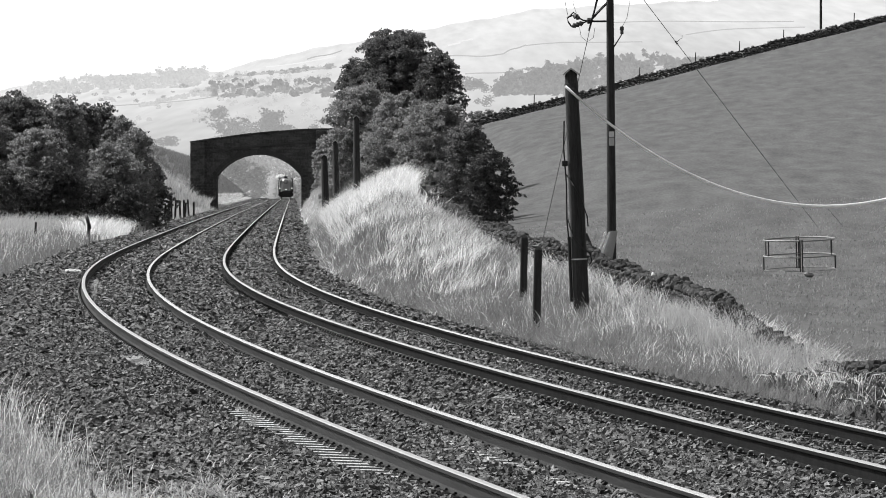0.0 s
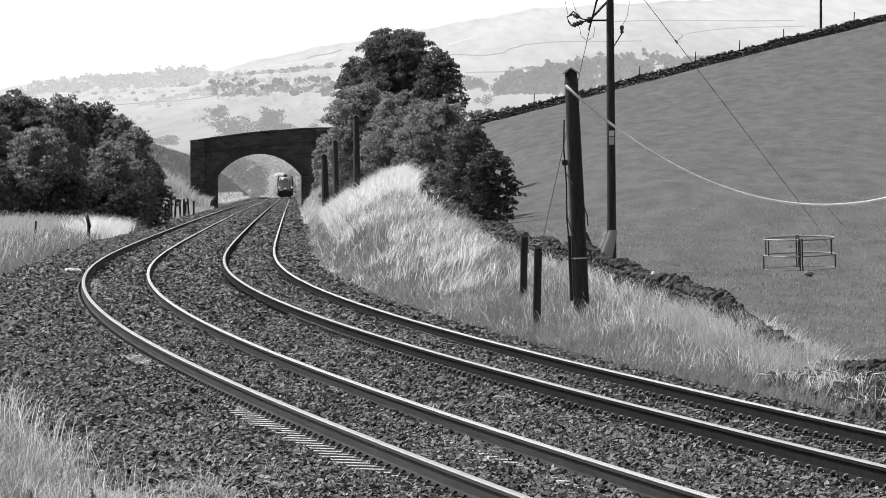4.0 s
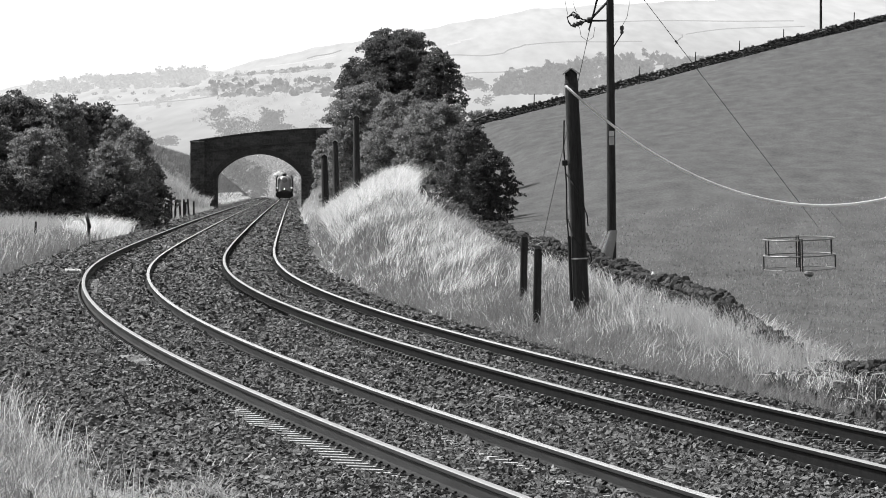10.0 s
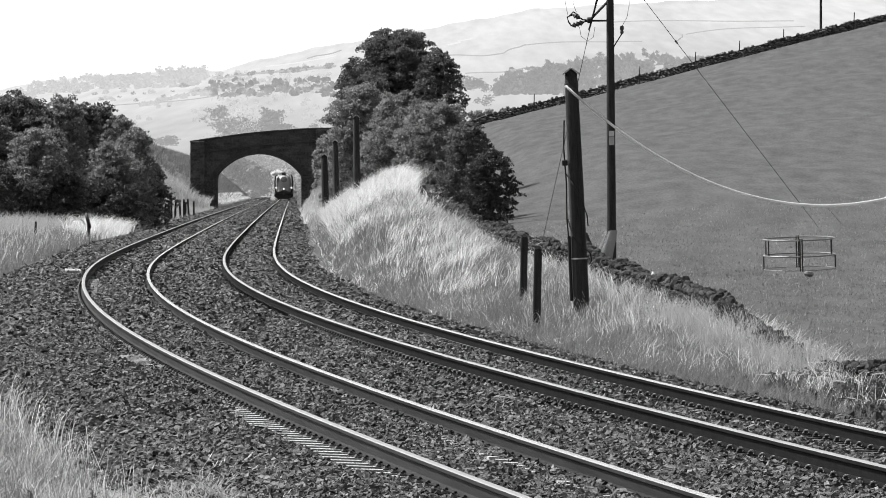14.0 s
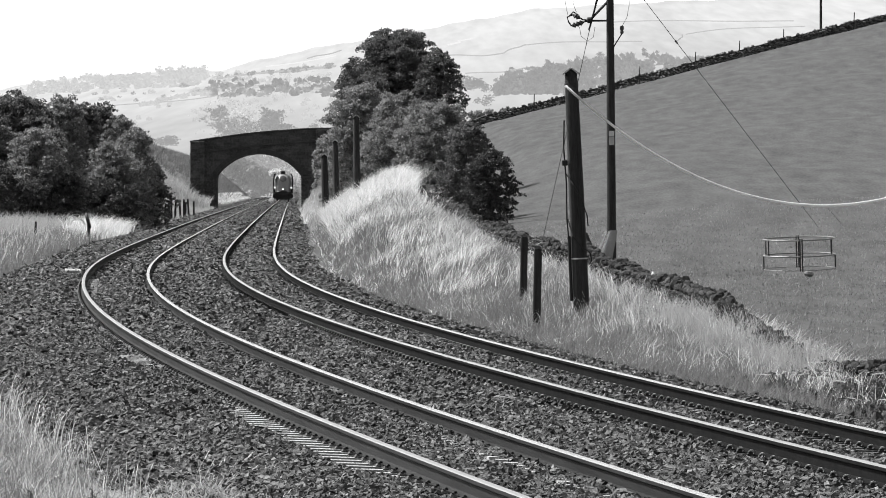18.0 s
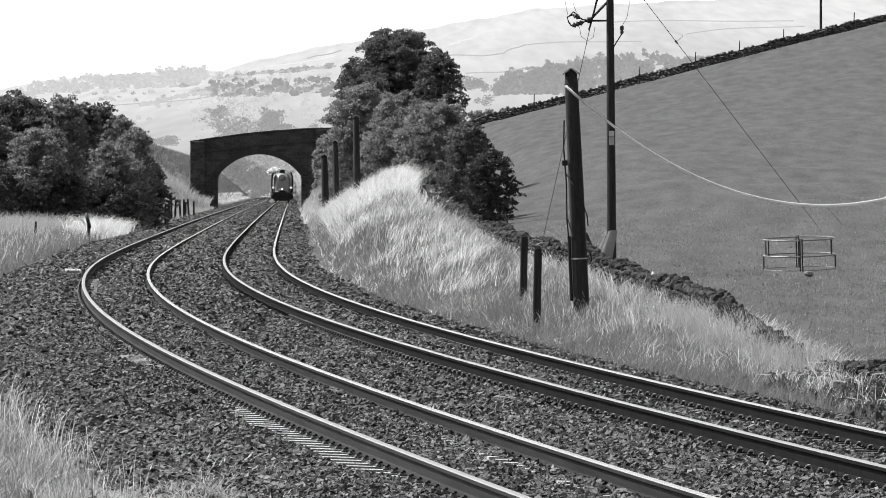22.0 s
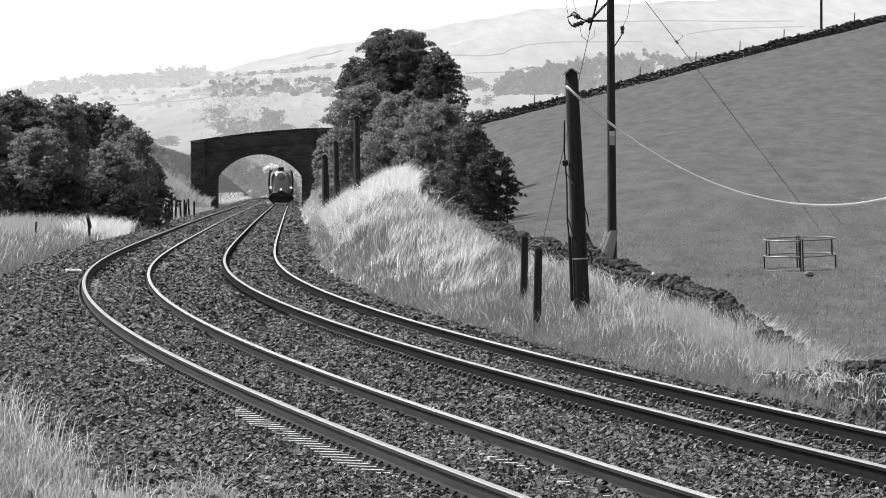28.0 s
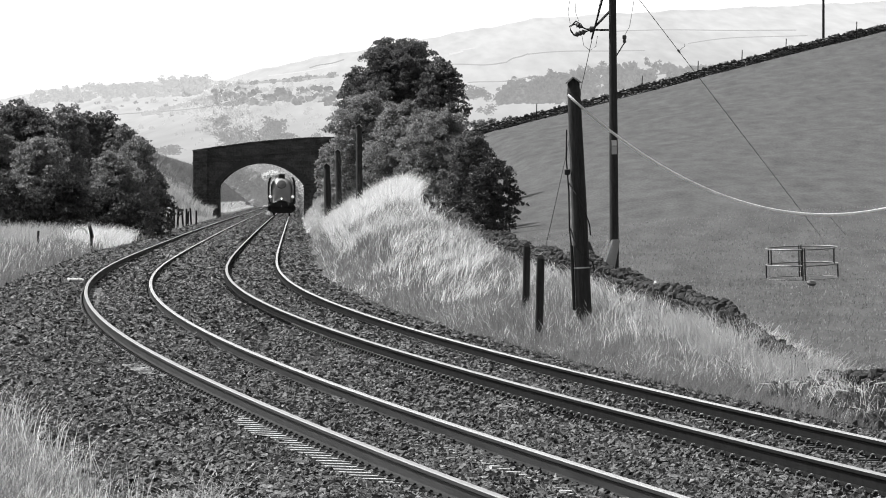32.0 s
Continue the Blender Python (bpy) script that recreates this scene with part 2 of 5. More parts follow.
def add_tube(bm, pts, radius, segs=6, taper=1.0):
    """A round bar through the points."""
    pts = [Vector(p) for p in pts]
    rings = []
    for i, p in enumerate(pts):
        d = (pts[min(i + 1, len(pts) - 1)] - pts[max(i - 1, 0)]).normalized()
        a = d.orthogonal().normalized() if abs(d.z) > 0.95 else d.cross(Vector((0, 0, 1))).normalized()
        b = d.cross(a)
        r = radius * (1 + (taper - 1) * i / max(1, len(pts) - 1))
        rings.append([bm.verts.new(p + r * (a * math.cos(2 * math.pi * k / segs) + b * math.sin(2 * math.pi * k / segs))) for k in range(segs)])
    for a, b in zip(rings, rings[1:]):
        for k in range(segs):
            bm.faces.new((a[k], a[(k + 1) % segs], b[(k + 1) % segs], b[k]))
    bm.faces.new(list(reversed(rings[0])))
    bm.faces.new(rings[-1])
    return bm


def tube(pts, radius, segs=6, taper=1.0):
    return add_tube(bmesh.new(), pts, radius, segs, taper)


# ---- the line of the railway ----
GAUGE, APART, CANT = 1.505, 3.5, 0.053     # between rail centres, between track centres, rise of the outer rail
STEP = 1.0
LINE_S = np.arange(-60, 1500 + STEP, STEP)
BEND = np.interp(LINE_S, [-60, 0, 70, 140, 215, 250, 262], [-4.2e-4, -4.24e-4, -6.17e-4, -5.19e-4, -0.48e-4, -0.2e-4, 0])
_i0 = 60
HEAD = np.concatenate([[0], np.cumsum((BEND[1:] + BEND[:-1]) / 2 * STEP)])
HEAD = HEAD - HEAD[_i0] + 0.1199
_m = (HEAD[1:] + HEAD[:-1]) / 2
LINE_X = np.concatenate([[0], np.cumsum(-np.sin(_m) * STEP)])
LINE_Y = np.concatenate([[0], np.cumsum(np.cos(_m) * STEP)])
LINE_X += 5.515 - LINE_X[_i0]
LINE_Y += 30.0 - LINE_Y[_i0]
LINE_Z = -0.00138 * 80 * np.log1p(np.exp(np.clip((LINE_S - 330) / 80, -40, 40)))


def along(s, o=0.0, z=0.0):
    """The place at s along the line, o to its right, and the heading there."""
    h = np.interp(s, LINE_S, HEAD)
    return (np.interp(s, LINE_S, LINE_X) + np.cos(h) * o, np.interp(s, LINE_S, LINE_Y) + np.sin(h) * o,
            np.interp(s, LINE_S, LINE_Z) + z, h)


def s_at(y):
    return np.interp(y, LINE_Y, LINE_S)


def line_x(y):
    return np.interp(y, LINE_Y, LINE_X)


# ---- the ground ----
BANK_Y = [-100, 60, 85, 98, 110, 118, 130, 155, 205, 250, 285, 340, 420, 560, 700, 900, 1500]
BANK_Z = [-1.2, -1.0, -0.85, -0.68, -0.32, -0.12, 0.22, 0.58, 1.36, 2.0, 2.25, 1.5, 1.2, 1.9, 2.4, 2.8, 4.0]


def smooth(a, b, v):
    t = np.clip((v - a) / (b - a), 0, 1)
    return t * t * (3 - 2 * t)


def ripple(x, y, f=1.0):
    return np.sin(x * 1.3 * f + 1.7 * np.sin(y * 0.43 * f)) * np.sin(y * 0.9 * f + 1.1 * np.sin(x * 0.6 * f))


def ground_z(x, y):
    """Height of the land: the trackbed, the grass bank with its wall, the field that climbs to the ridge wall, the flat on the far side."""
    x, y = np.asarray(x, dtype=float), np.asarray(y, dtype=float)
    o = x - line_x(y)
    base = np.interp(s_at(y), LINE_S, LINE_Z)
    u = o - 2.5
    bank = np.interp(y, BANK_Y, BANK_Z)
    right = -0.42 + (bank + 0.42) * np.clip((u - 1.45) / 3.35, 0, 1) ** np.interp(y, [120, 220], [0.9, 0.62])
    low = np.interp(y, [0, 98, 240, 420, 800], [-1.1, -1.05, -0.72, 0.2, 0.6])
    fall = np.maximum(bank - np.interp(y, [130, 220], [0.26, 0.65]) * (u - 4.8), np.minimum(low, bank))
    t = np.clip((y - 238) / 532, 0, 1.0) ** 1.1
    hill = (7.35 + 0.245 * np.clip(x, -8, 90)) * t * smooth(5, 22, u)
    drop = np.clip(y - 778, 0, 500) * 0.035 * smooth(5, 22, u)
    right = np.where(u > 4.8, fall + hill - drop, right)
    v = -2.5 - o
    left = -0.36 + 0.35 * smooth(1.6, 5.0, v) + 0.05 * np.clip(v - 5, 0, 60) * smooth(150, 420, y)
    cut = smooth(585, 672, y) * np.clip(v - 3.2, 0, 9) * 0.75
    z = np.where(o > 0, right, left + cut)
    z = z + 0.05 * ripple(x, y, 0.5) * smooth(3.8, 6, np.abs(o)) + 0.25 * ripple(x, y, 0.06) * smooth(12, 30, np.abs(o))
    return z + base


def grid_sheet(xs, ys, zf):
    X, Y = np.meshgrid(xs, ys)
    Z = zf(X, Y)
    v = np.stack([X, Y, Z], -1).reshape(-1, 3)
    w = len(xs)
    i = (np.arange(len(ys) - 1)[:, None] * w + np.arange(w - 1)).ravel()
    return v, np.stack([i, i + 1, i + w + 1, i + w], 1)


xs = np.concatenate([-np.geomspace(900, 46, 14), np.arange(-44, 24, 0.8), np.arange(24, 80, 2.5), np.geomspace(82, 900, 14)])
ys = np.concatenate([np.linspace(-300, -20, 10), np.arange(-10, 360, 2.0), np.arange(360, 820, 5.0), np.linspace(825, 1560, 40)])
gv, gf = grid_sheet(xs, ys, ground_z)
me = fast_mesh("ground", gv, gf)
me.polygons.foreach_set("use_smooth", [True] * len(me.polygons))
tagged(obj("ground", me, M_FIELD), "grazed grey grass field rising to a ridge", "ground", kind="structure")

# the far side of the valley, its haze painted as glow: its skyline by bearing and rise, both in steps of 1/12500 radian
SKY_B = [-2400, -784, -684, -510, -384, -334, -224, -24, 166, 320, 520, 784, 2400]
SKY_R = [150, 158, 176, 188, 192, 208, 231, 266, 300, 309, 318, 330, 330]
NEAR_H, FAR_H = 1480.0, 4700.0


def hill_at(b, r):
    """The place on the far hill at that bearing and rise."""
    top = np.interp(b, SKY_B, SKY_R)
    t = np.clip((r + 20) / (top + 20), 0, 1)
    y = NEAR_H * (FAR_H / NEAR_H) ** t
    return b / LENS * y, y, EYE + r / LENS * y


bs = np.concatenate([np.linspace(-2400, -820, 12), np.arange(-800, 801, 10), np.linspace(830, 2400, 12)])
rows = np.concatenate([[-0.25], np.linspace(0, 1, 60)])
B, T = np.meshgrid(bs, rows)
top = np.interp(B, SKY_B, SKY_R) + 1.2 * np.sin(B * 0.05) + 0.8 * np.sin(B * 0.13)
R = -20 + (top + 20) * T
Y = NEAR_H * (FAR_H / NEAR_H) ** np.maximum(T, 0)
hv = np.stack([B / LENS * Y, Y, EYE + R / LENS * Y], -1).reshape(-1, 3)
w = len(bs)
i = (np.arange(len(rows) - 1)[:, None] * w + np.arange(w - 1)).ravel()
me = fast_mesh("backdrop", hv, np.stack([i, i + 1, i + w + 1, i + w], 1))
me.polygons.foreach_set("use_smooth", [True] * len(me.polygons))
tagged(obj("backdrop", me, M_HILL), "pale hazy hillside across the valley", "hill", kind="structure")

# the bright summer haze low in the sky behind the hills
av = [(4880 * math.sin(radians(a)), 4880 * math.cos(radians(a)), z) for a in range(-60, 61, 3) for z in (-80, 900)]
me = mesh_of("backdrop_sky", av, [(2 * k, 2 * k + 2, 2 * k + 3, 2 * k + 1) for k in range(40)], True)
tagged(obj("backdrop_sky", me, M_HAZESKY), "blank white hazy sky above the hills", "sky", kind="structure")

# ---- the trackbed ----
RAIL_O = (-APART / 2 - GAUGE / 2, -APART / 2 + GAUGE / 2, APART / 2 - GAUGE / 2, APART / 2 + GAUGE / 2)
LOW_SPOTS = [(59, 75.0, -2.98, -2.64), (92, 99, -3.02, -2.72), (54, 70, -1.5, -1.2), (150, 300, -2.3, -1.85), (46, 80, 1.15, 2.35)]


def bed_z(y, o):
    """Height of the ballast above or below the rail tops: low where sleepers show."""
    y, o = np.asarray(y, dtype=float), np.asarray(o, dtype=float)
    z = -0.15 + 0.018 * ripple(o * 2.2, y * 1.1) + 0.012 * ripple(o * 5, y * 3)
    for c in RAIL_O:
        z = z - (0.045 if c < 0 else 0.085) * np.exp(-((o - c) / 0.22) ** 2)
    z = z + 0.05 * smooth(170, 320, y)
    z = z + 0.04 * (1 - smooth(-3.0, -2.45, o))
    z = z + 0.045 * smooth(0.1, 0.4, o) * (1 - smooth(0.62, 0.74, o))
    six = np.exp(-(o / 0.7) ** 2)
    z = z + 0.03 * six
    for y0, y1, a, b in LOW_SPOTS:
        z = z - (0.075 if a < 0 else 0.045) * smooth(y0 - 2, y0 + 2, y) * (1 - smooth(y1 - 2, y1 + 2, y)) * smooth(a - 0.1, a + 0.1, o) * (1 - smooth(b - 0.1, b + 0.1, o))
    z = z - np.clip(-o - 3.45, 0, 2) * 0.13 - np.clip(o - 3.2, 0, 2) * 0.2
    return z


os_ = np.arange(-5.0, 5.0, 0.22)
ss = np.concatenate([np.arange(-40, 150, 0.5), np.arange(150, 420, 2), np.arange(420, 1500, 12)])
S2, O2 = np.meshgrid(ss, os_, indexing="ij")
BX, BY, BZ, _ = along(S2, O2)
bv = np.stack([BX, BY, BZ + bed_z(BY, O2) - 0.02], -1).reshape(-1, 3)
w = len(os_)
i = (np.arange(len(ss) - 1)[:, None] * w + np.arange(w - 1)).ravel()
me = fast_mesh("trackbed", bv, np.stack([i, i + 1, i + w + 1, i + w], 1))
tagged(obj("trackbed", me, M_BALLAST), "grey crushed-stone ballast bed of a double track, darkened as shaded gaps", "trackbed", kind="structure")

CUBE_V = np.array([[x, y, z] for x in (-1, 1) for y in (-1, 1) for z in (-1, 1)], dtype=float)
CUBE_F = np.array([[0, 1, 3, 2], [4, 6, 7, 5], [0, 4, 5, 1], [2, 3, 7, 6], [0, 2, 6, 4], [1, 5, 7, 3]])
LUMP_F = np.delete(CUBE_F, 4, 0)       # the underside is never seen
OCT_V = np.array([[1, 0, 0], [-1, 0, 0], [0, 1, 0], [0, -1, 0], [0, 0, 1], [0, 0, -1]], dtype=float)
OCT_F = np.array([[0, 2, 4], [2, 1, 4], [1, 3, 4], [3, 0, 4], [2, 0, 5], [1, 2, 5], [3, 1, 5], [0, 3, 5]])


SHARD_V = np.array([[math.cos(a) * q, math.sin(a) * q, z] for z, q in ((-1, 1.35), (1, 0.95)) for a in (0.2, 2.2, 4.4)])
SHARD_F = np.array([[3, 4, 5], [0, 1, 4], [0, 4, 3], [1, 2, 5], [1, 5, 4], [2, 0, 3], [2, 3, 5]])


def turns(n):
    q = rng.normal(size=(n, 4))
    q /= np.linalg.norm(q, axis=1)[:, None]
    a, b, c, d = q.T
    return np.stack([np.stack([1 - 2 * (c * c + d * d), 2 * (b * c - a * d), 2 * (b * d + a * c)], -1),
                     np.stack([2 * (b * c + a * d), 1 - 2 * (b * b + d * d), 2 * (c * d - a * b)], -1),
                     np.stack([2 * (b * d - a * c), 2 * (c * d + a * b), 1 - 2 * (b * b + c * c)], -1)], 1)


def lying(n, tilt):
    """Turns that leave a stone lying on its flat side, give or take the tilt."""
    a, tx, ty = rng.uniform(0, 2 * math.pi, n), rng.normal(0, tilt, n), rng.normal(0, tilt, n)
    z, o, k = np.zeros(n), np.ones(n), np.cos
    ra = np.stack([np.stack([k(a), -np.sin(a), z], -1), np.stack([np.sin(a), k(a), z], -1), np.stack([z, z, o], -1)], 1)
    rx = np.stack([np.stack([o, z, z], -1), np.stack([z, k(tx), -np.sin(tx)], -1), np.stack([z, np.sin(tx), k(tx)], -1)], 1)
    ry = np.stack([np.stack([k(ty), z, np.sin(ty)], -1), np.stack([z, o, z], -1), np.stack([-np.sin(ty), z, k(ty)], -1)], 1)
    return rx @ ry @ ra


def scatter_lumps(name, places, sizes, v0, f0, squash=(1.35, 0.8, 0.55), jitter=0.45):
    n = len(places)
    v = v0[None] * np.array(squash)[None, None] * (1 + rng.uniform(-jitter, jitter, (n, len(v0), 3)))
    v = np.einsum("nij,nkj->nki", lying(n, 0.45), v) * sizes[:, None, None] + places[:, None]
    f = f0[None] + (np.arange(n) * len(v0))[:, None, None]
    return fast_mesh(name, v.reshape(-1, 3), f.reshape(-1, f0.shape[1]))


def clear_of_rails(o):
    ok = np.ones_like(o, dtype=bool)
    for c in (-APART / 2 - GAUGE / 2, -APART / 2 + GAUGE / 2, APART / 2 - GAUGE / 2, APART / 2 + GAUGE / 2):
        ok &= np.abs(o - c) > 0.1
    return ok


def ballast(s0, s1, density, size, v0, f0):
    n = int((s1 - s0) * 9.85 * density)
    s, o = rng.uniform(s0, s1, n), rng.uniform(-4.95, 4.9, n)
    keep = clear_of_rails(o)
    s, o = s[keep], o[keep]
    x, y, z, _ = along(s, o)
    bare = (o > 1.15) & (o < 2.35) & (y < 80) & (rng.random(len(o)) < 0.3)
    bare |= x > 1.4 + 0.065 * y      # the bed alone goes on there
    bare |= (o > 4.1) & (bed_z(y, o) + z < ground_z(x, y) - 0.02)
    s, o, x, y, z = s[~bare], o[~bare], x[~bare], y[~bare], z[~bare]
    z = np.maximum(z + bed_z(y, o), np.where(o > 3.4, ground_z(x, y), -9)) + rng.uniform(-0.012, 0.012, len(s))
    ob = obj("ballast", scatter_lumps("ballast", np.stack([x, y, z], -1), size * rng.uniform(0.55, 1.25, len(s)), v0, f0), M_STONE)
    tagged(ob, "loose grey angular crushed-stone ballast", "ballast", kind="stuff")


ballast(20, 42, 380, 0.0235, CUBE_V, LUMP_F)
ballast(42, 82, 200, 0.031, SHARD_V, SHARD_F)
ballast(82, 150, 66, 0.045, SHARD_V, SHARD_F)
ballast(150, 280, 15, 0.075, OCT_V, OCT_F)
ballast(280, 640, 4.5, 0.09, OCT_V, OCT_F)
ballast(640, 1150, 1.3, 0.14, OCT_V, OCT_F)

# rails
PROFILE = [(-0.035, -0.008), (-0.026, 0.0), (0.03, 0.0), (0.035, -0.004), (0.035, -0.036), (0.009, -0.05), (0.009, -0.135),
           (0.03, -0.146), (0.07, -0.152), (0.07, -0.159), (-0.07, -0.159), (-0.07, -0.152), (-0.03, -0.146), (-0.009, -0.135),
           (-0.009, -0.05), (-0.035, -0.036)]


def rail(parent, track_o, r, top_steel, web_steel):
    st = np.concatenate([np.arange(-50, 300, 2.0), np.arange(300, 1500, 10.0)])
    k = len(PROFILE)
    vs = []
    for dx, dz in PROFILE:
        x, y, z, _ = along(st, track_o + r + dx, dz - r * CANT / GAUGE)
        vs.append(np.stack([x, y, z], -1))
    v = np.stack(vs, 1).reshape(-1, 3)
    a = (np.arange(len(st) - 1)[:, None] * k + np.arange(k)[None]).ravel()
    b = (np.arange(len(st) - 1)[:, None] * k + (np.arange(k)[None] + 1) % k).ravel()
    me = fast_mesh("rail", v, np.stack([a, b, b + k, a + k], 1))
    me.materials.append(web_steel)
    me.materials.append(top_steel)
    idx = np.zeros((len(st) - 1, k), dtype=np.int32)
    idx[:, [0, 1, 2]] = 1
    me.polygons.foreach_set("material_index", idx.ravel())
    return obj("rail", me, None, parent, "steel rail with a polished running top")


def sleeper_mesh(material):
    bm = bmesh.new()
    for x0, x1, h in ((-1.25, -0.45, 0.2), (-0.45, 0.45, 0.165), (0.45, 1.25, 0.2)):
        add_box(bm, ((x0 + x1) / 2, 0, -0.2 + h / 2), (x1 - x0, 0.27, h), taper=1.0)
    for v in bm.verts:
        if v.co.z > -0.1:
            v.co.y *= 0.78
    me = bpy.data.meshes.new("sleeper")
    bm.to_mesh(me)
    bm.free()
    me.materials.append(material)
    return me


def clip_mesh(material):
    """A sprung steel loop that arches over its dark cast shoulder."""
    bm = tube([(0.0 + 0.034 * math.cos(a), -0.03 + 0.01 * math.cos(2 * a), 0.006 + 0.03 * math.sin(a)) for a in [math.pi * (k / 8 * 1.25 - 0.12) for k in range(9)]], 0.0095, 5)
    k = len(bm.faces)
    add_box(bm, (0.0, 0.01, 0.006), (0.058, 0.06, 0.036), taper=0.75)
    add_box(bm, (0.0, 0.0, -0.014), (0.085, 0.1, 0.02))
    bm.faces.ensure_lookup_table()
    for f in bm.faces[k:]:
        f.material_index = 1
    bmesh.ops.scale(bm, vec=(0.82, 0.8, 0.8), verts=bm.verts)
    me = bpy.data.meshes.new("clip")
    bm.to_mesh(me)
    bm.free()
    me.materials.append(material)
    me.materials.append(M_IRON)
    return me


def block_mesh():
    bm = box((0.01, 0, -0.006), (0.1, 0.14, 0.026), taper=0.7, bevel=0.006)
    add_tube(bm, [(-0.01, -0.05, 0.006), (0.0, -0.02, 0.018), (0.02, 0.02, 0.016), (0.03, 0.06, 0.002)], 0.01, 6)
    me = bpy.data.meshes.new("rail_chair")
    bm.to_mesh(me)
    bm.free()
    me.materials.append(M_IRON)
    return me


SLEEPER, SLEEPERDARK, CLIP, CLIPDULL, CHAIR = sleeper_mesh(M_CONCRETE), sleeper_mesh(M_SLEEPERDARK), clip_mesh(M_CLIP), clip_mesh(M_IRON), block_mesh()


def railway_track(o, label):
    t = thing("railway_track", Matrix(), label, "railway track", "tracks of the line")
    for r in (-GAUGE / 2, GAUGE / 2):
        rail(t, o, r, M_STEELDULL if r < 0 else M_STEEL, M_RUST if o > 0 else (M_RUSTPALE if r < 0 else M_RUSTMID))
    return t


TRACKS = [(railway_track(-APART / 2, "curving steel track on concrete sleepers sunk in ballast"), -APART / 2),
          (railway_track(APART / 2, "curving steel track on half-buried sleepers with spring clips"), APART / 2)]

# ---- the overbridge ----
BR_Y, BR_CX, BR_HALF = 668.0, -17.42, 4.02
BR_SPRING, BR_CROWN, BR_LEFT, BR_RIGHT, BR_DEEP = 2.5, 4.6, -23.9, -4.0, 5.4
BR_R = (BR_HALF ** 2 + (BR_CROWN - BR_SPRING) ** 2) / (2 * (BR_CROWN - BR_SPRING))


def parapet_top(x):
    return float(np.interp(x, [-24, -20.6, -17.6, -14, -12, -4], [5.84, 6.32, 6.7, 6.98, 7.08, 7.1]))


def arch_z(x):
    return BR_CROWN - BR_R + math.sqrt(BR_R ** 2 - (x - BR_CX) ** 2)


def stone_bridge():
    b = thing("stone_bridge", pose(0, BR_Y, 0), "soot-dark stone road bridge with one arch over the tracks", "bridge")
    xs = list(np.linspace(BR_LEFT, BR_CX - BR_HALF, 5)) + list(np.linspace(BR_CX - BR_HALF, BR_CX + BR_HALF, 25)[1:]) + list(np.linspace(BR_CX + BR_HALF, BR_RIGHT, 9)[1:])
    for name, y0, y1 in (("face_wall", 0.0, 0.55), ("back_wall", BR_DEEP - 0.55, BR_DEEP)):
        bm = bmesh.new()
        cols = []
        for x in xs:
            inside = abs(x - BR_CX) < BR_HALF - 1e-6
            lo = arch_z(x) if inside else (BR_SPRING if abs(abs(x - BR_CX) - BR_HALF) < 1e-6 else -1.2)
            hi = parapet_top(x) - 0.12
            cols.append([bm.verts.new((x, yy, zz)) for yy in (y0, y1) for zz in (lo, hi)])
        for a, c in zip(cols, cols[1:]):
            bm.faces.new((a[0], c[0], c[1], a[1]))
            bm.faces.new((a[2], a[3], c[3], c[2]))
            bm.faces.new((a[1], c[1], c[3], a[3]))
            bm.faces.new((a[0], a[2], c[2], c[0]))
        bm.faces.new((cols[0][0], cols[0][1], cols[0][3], cols[0][2]))
        bm.faces.new((cols[-1][0], cols[-1][2], cols[-1][3], cols[-1][1]))
        part(name, bm, M_MASONRY, b)
    for sx in (-1, 1):      # abutments under the springing, right through the bridge
        bm = box((BR_CX + sx * (BR_HALF + 0.75), BR_DEEP / 2, (BR_SPRING - 1.2) / 2), (1.5, BR_DEEP - 0.01, BR_SPRING + 1.2))
        part("abutment", bm, M_MASONRY, b)
        part("impost", box((BR_CX + sx * (BR_HALF + 0.45), BR_DEEP / 2, BR_SPRING - 0.1), (1.02, BR_DEEP + 0.12, 0.2), bevel=0.03), M_BRIDGE, b)
    bm = bmesh.new()        # the barrel of the arch
    prev = None
    for x in np.linspace(BR_CX - BR_HALF, BR_CX + BR_HALF, 25):
        q = [bm.verts.new((x, yy, arch_z(x) + dz)) for yy in (0.56, BR_DEEP - 0.56) for dz in (0.003, 0.5)]
        if prev:
            bm.faces.new((prev[0], prev[2], q[2], q[0]))
            bm.faces.new((prev[1], q[1], q[3], prev[3]))
        prev = q
    part("arch_barrel", bm, M_BRIDGE, b)
    part("road_deck", box(((BR_LEFT + BR_RIGHT) / 2, BR_DEEP / 2, 5.2), (BR_RIGHT - BR_LEFT - 0.02, BR_DEEP - 1.12, 0.3)), M_BALLAST, b)
    half = math.asin(BR_HALF / BR_R)
    n = 23
    bm = box((0, -0.03, 0.24), (2 * half * BR_R / n * 0.998, 0.17, 0.5), bevel=0.006)
    me = bpy.data.meshes.new("voussoir")
    bm.to_mesh(me)
    bm.free()
    me.materials.append(M_BRIDGE)
    for k in range(n):
        a = -half + (k + 0.5) * 2 * half / n
        v = obj("voussoir", me, None, b)
        v.matrix_basis = Matrix.Translation((BR_CX + BR_R * math.sin(a), -0.02, BR_CROWN - BR_R + BR_R * math.cos(a))) @ Matrix.Rotation(a, 4, "Y")
    x, k = BR_LEFT - 0.05, 0
    while x < BR_RIGHT:
        ln = 0.85 + 0.25 * ((k * 7) % 5) / 5
        x1 = min(x + ln, BR_RIGHT)
        z = parapet_top((x + x1) / 2)
        sl = math.atan2(parapet_top(x1) - parapet_top(x), x1 - x)
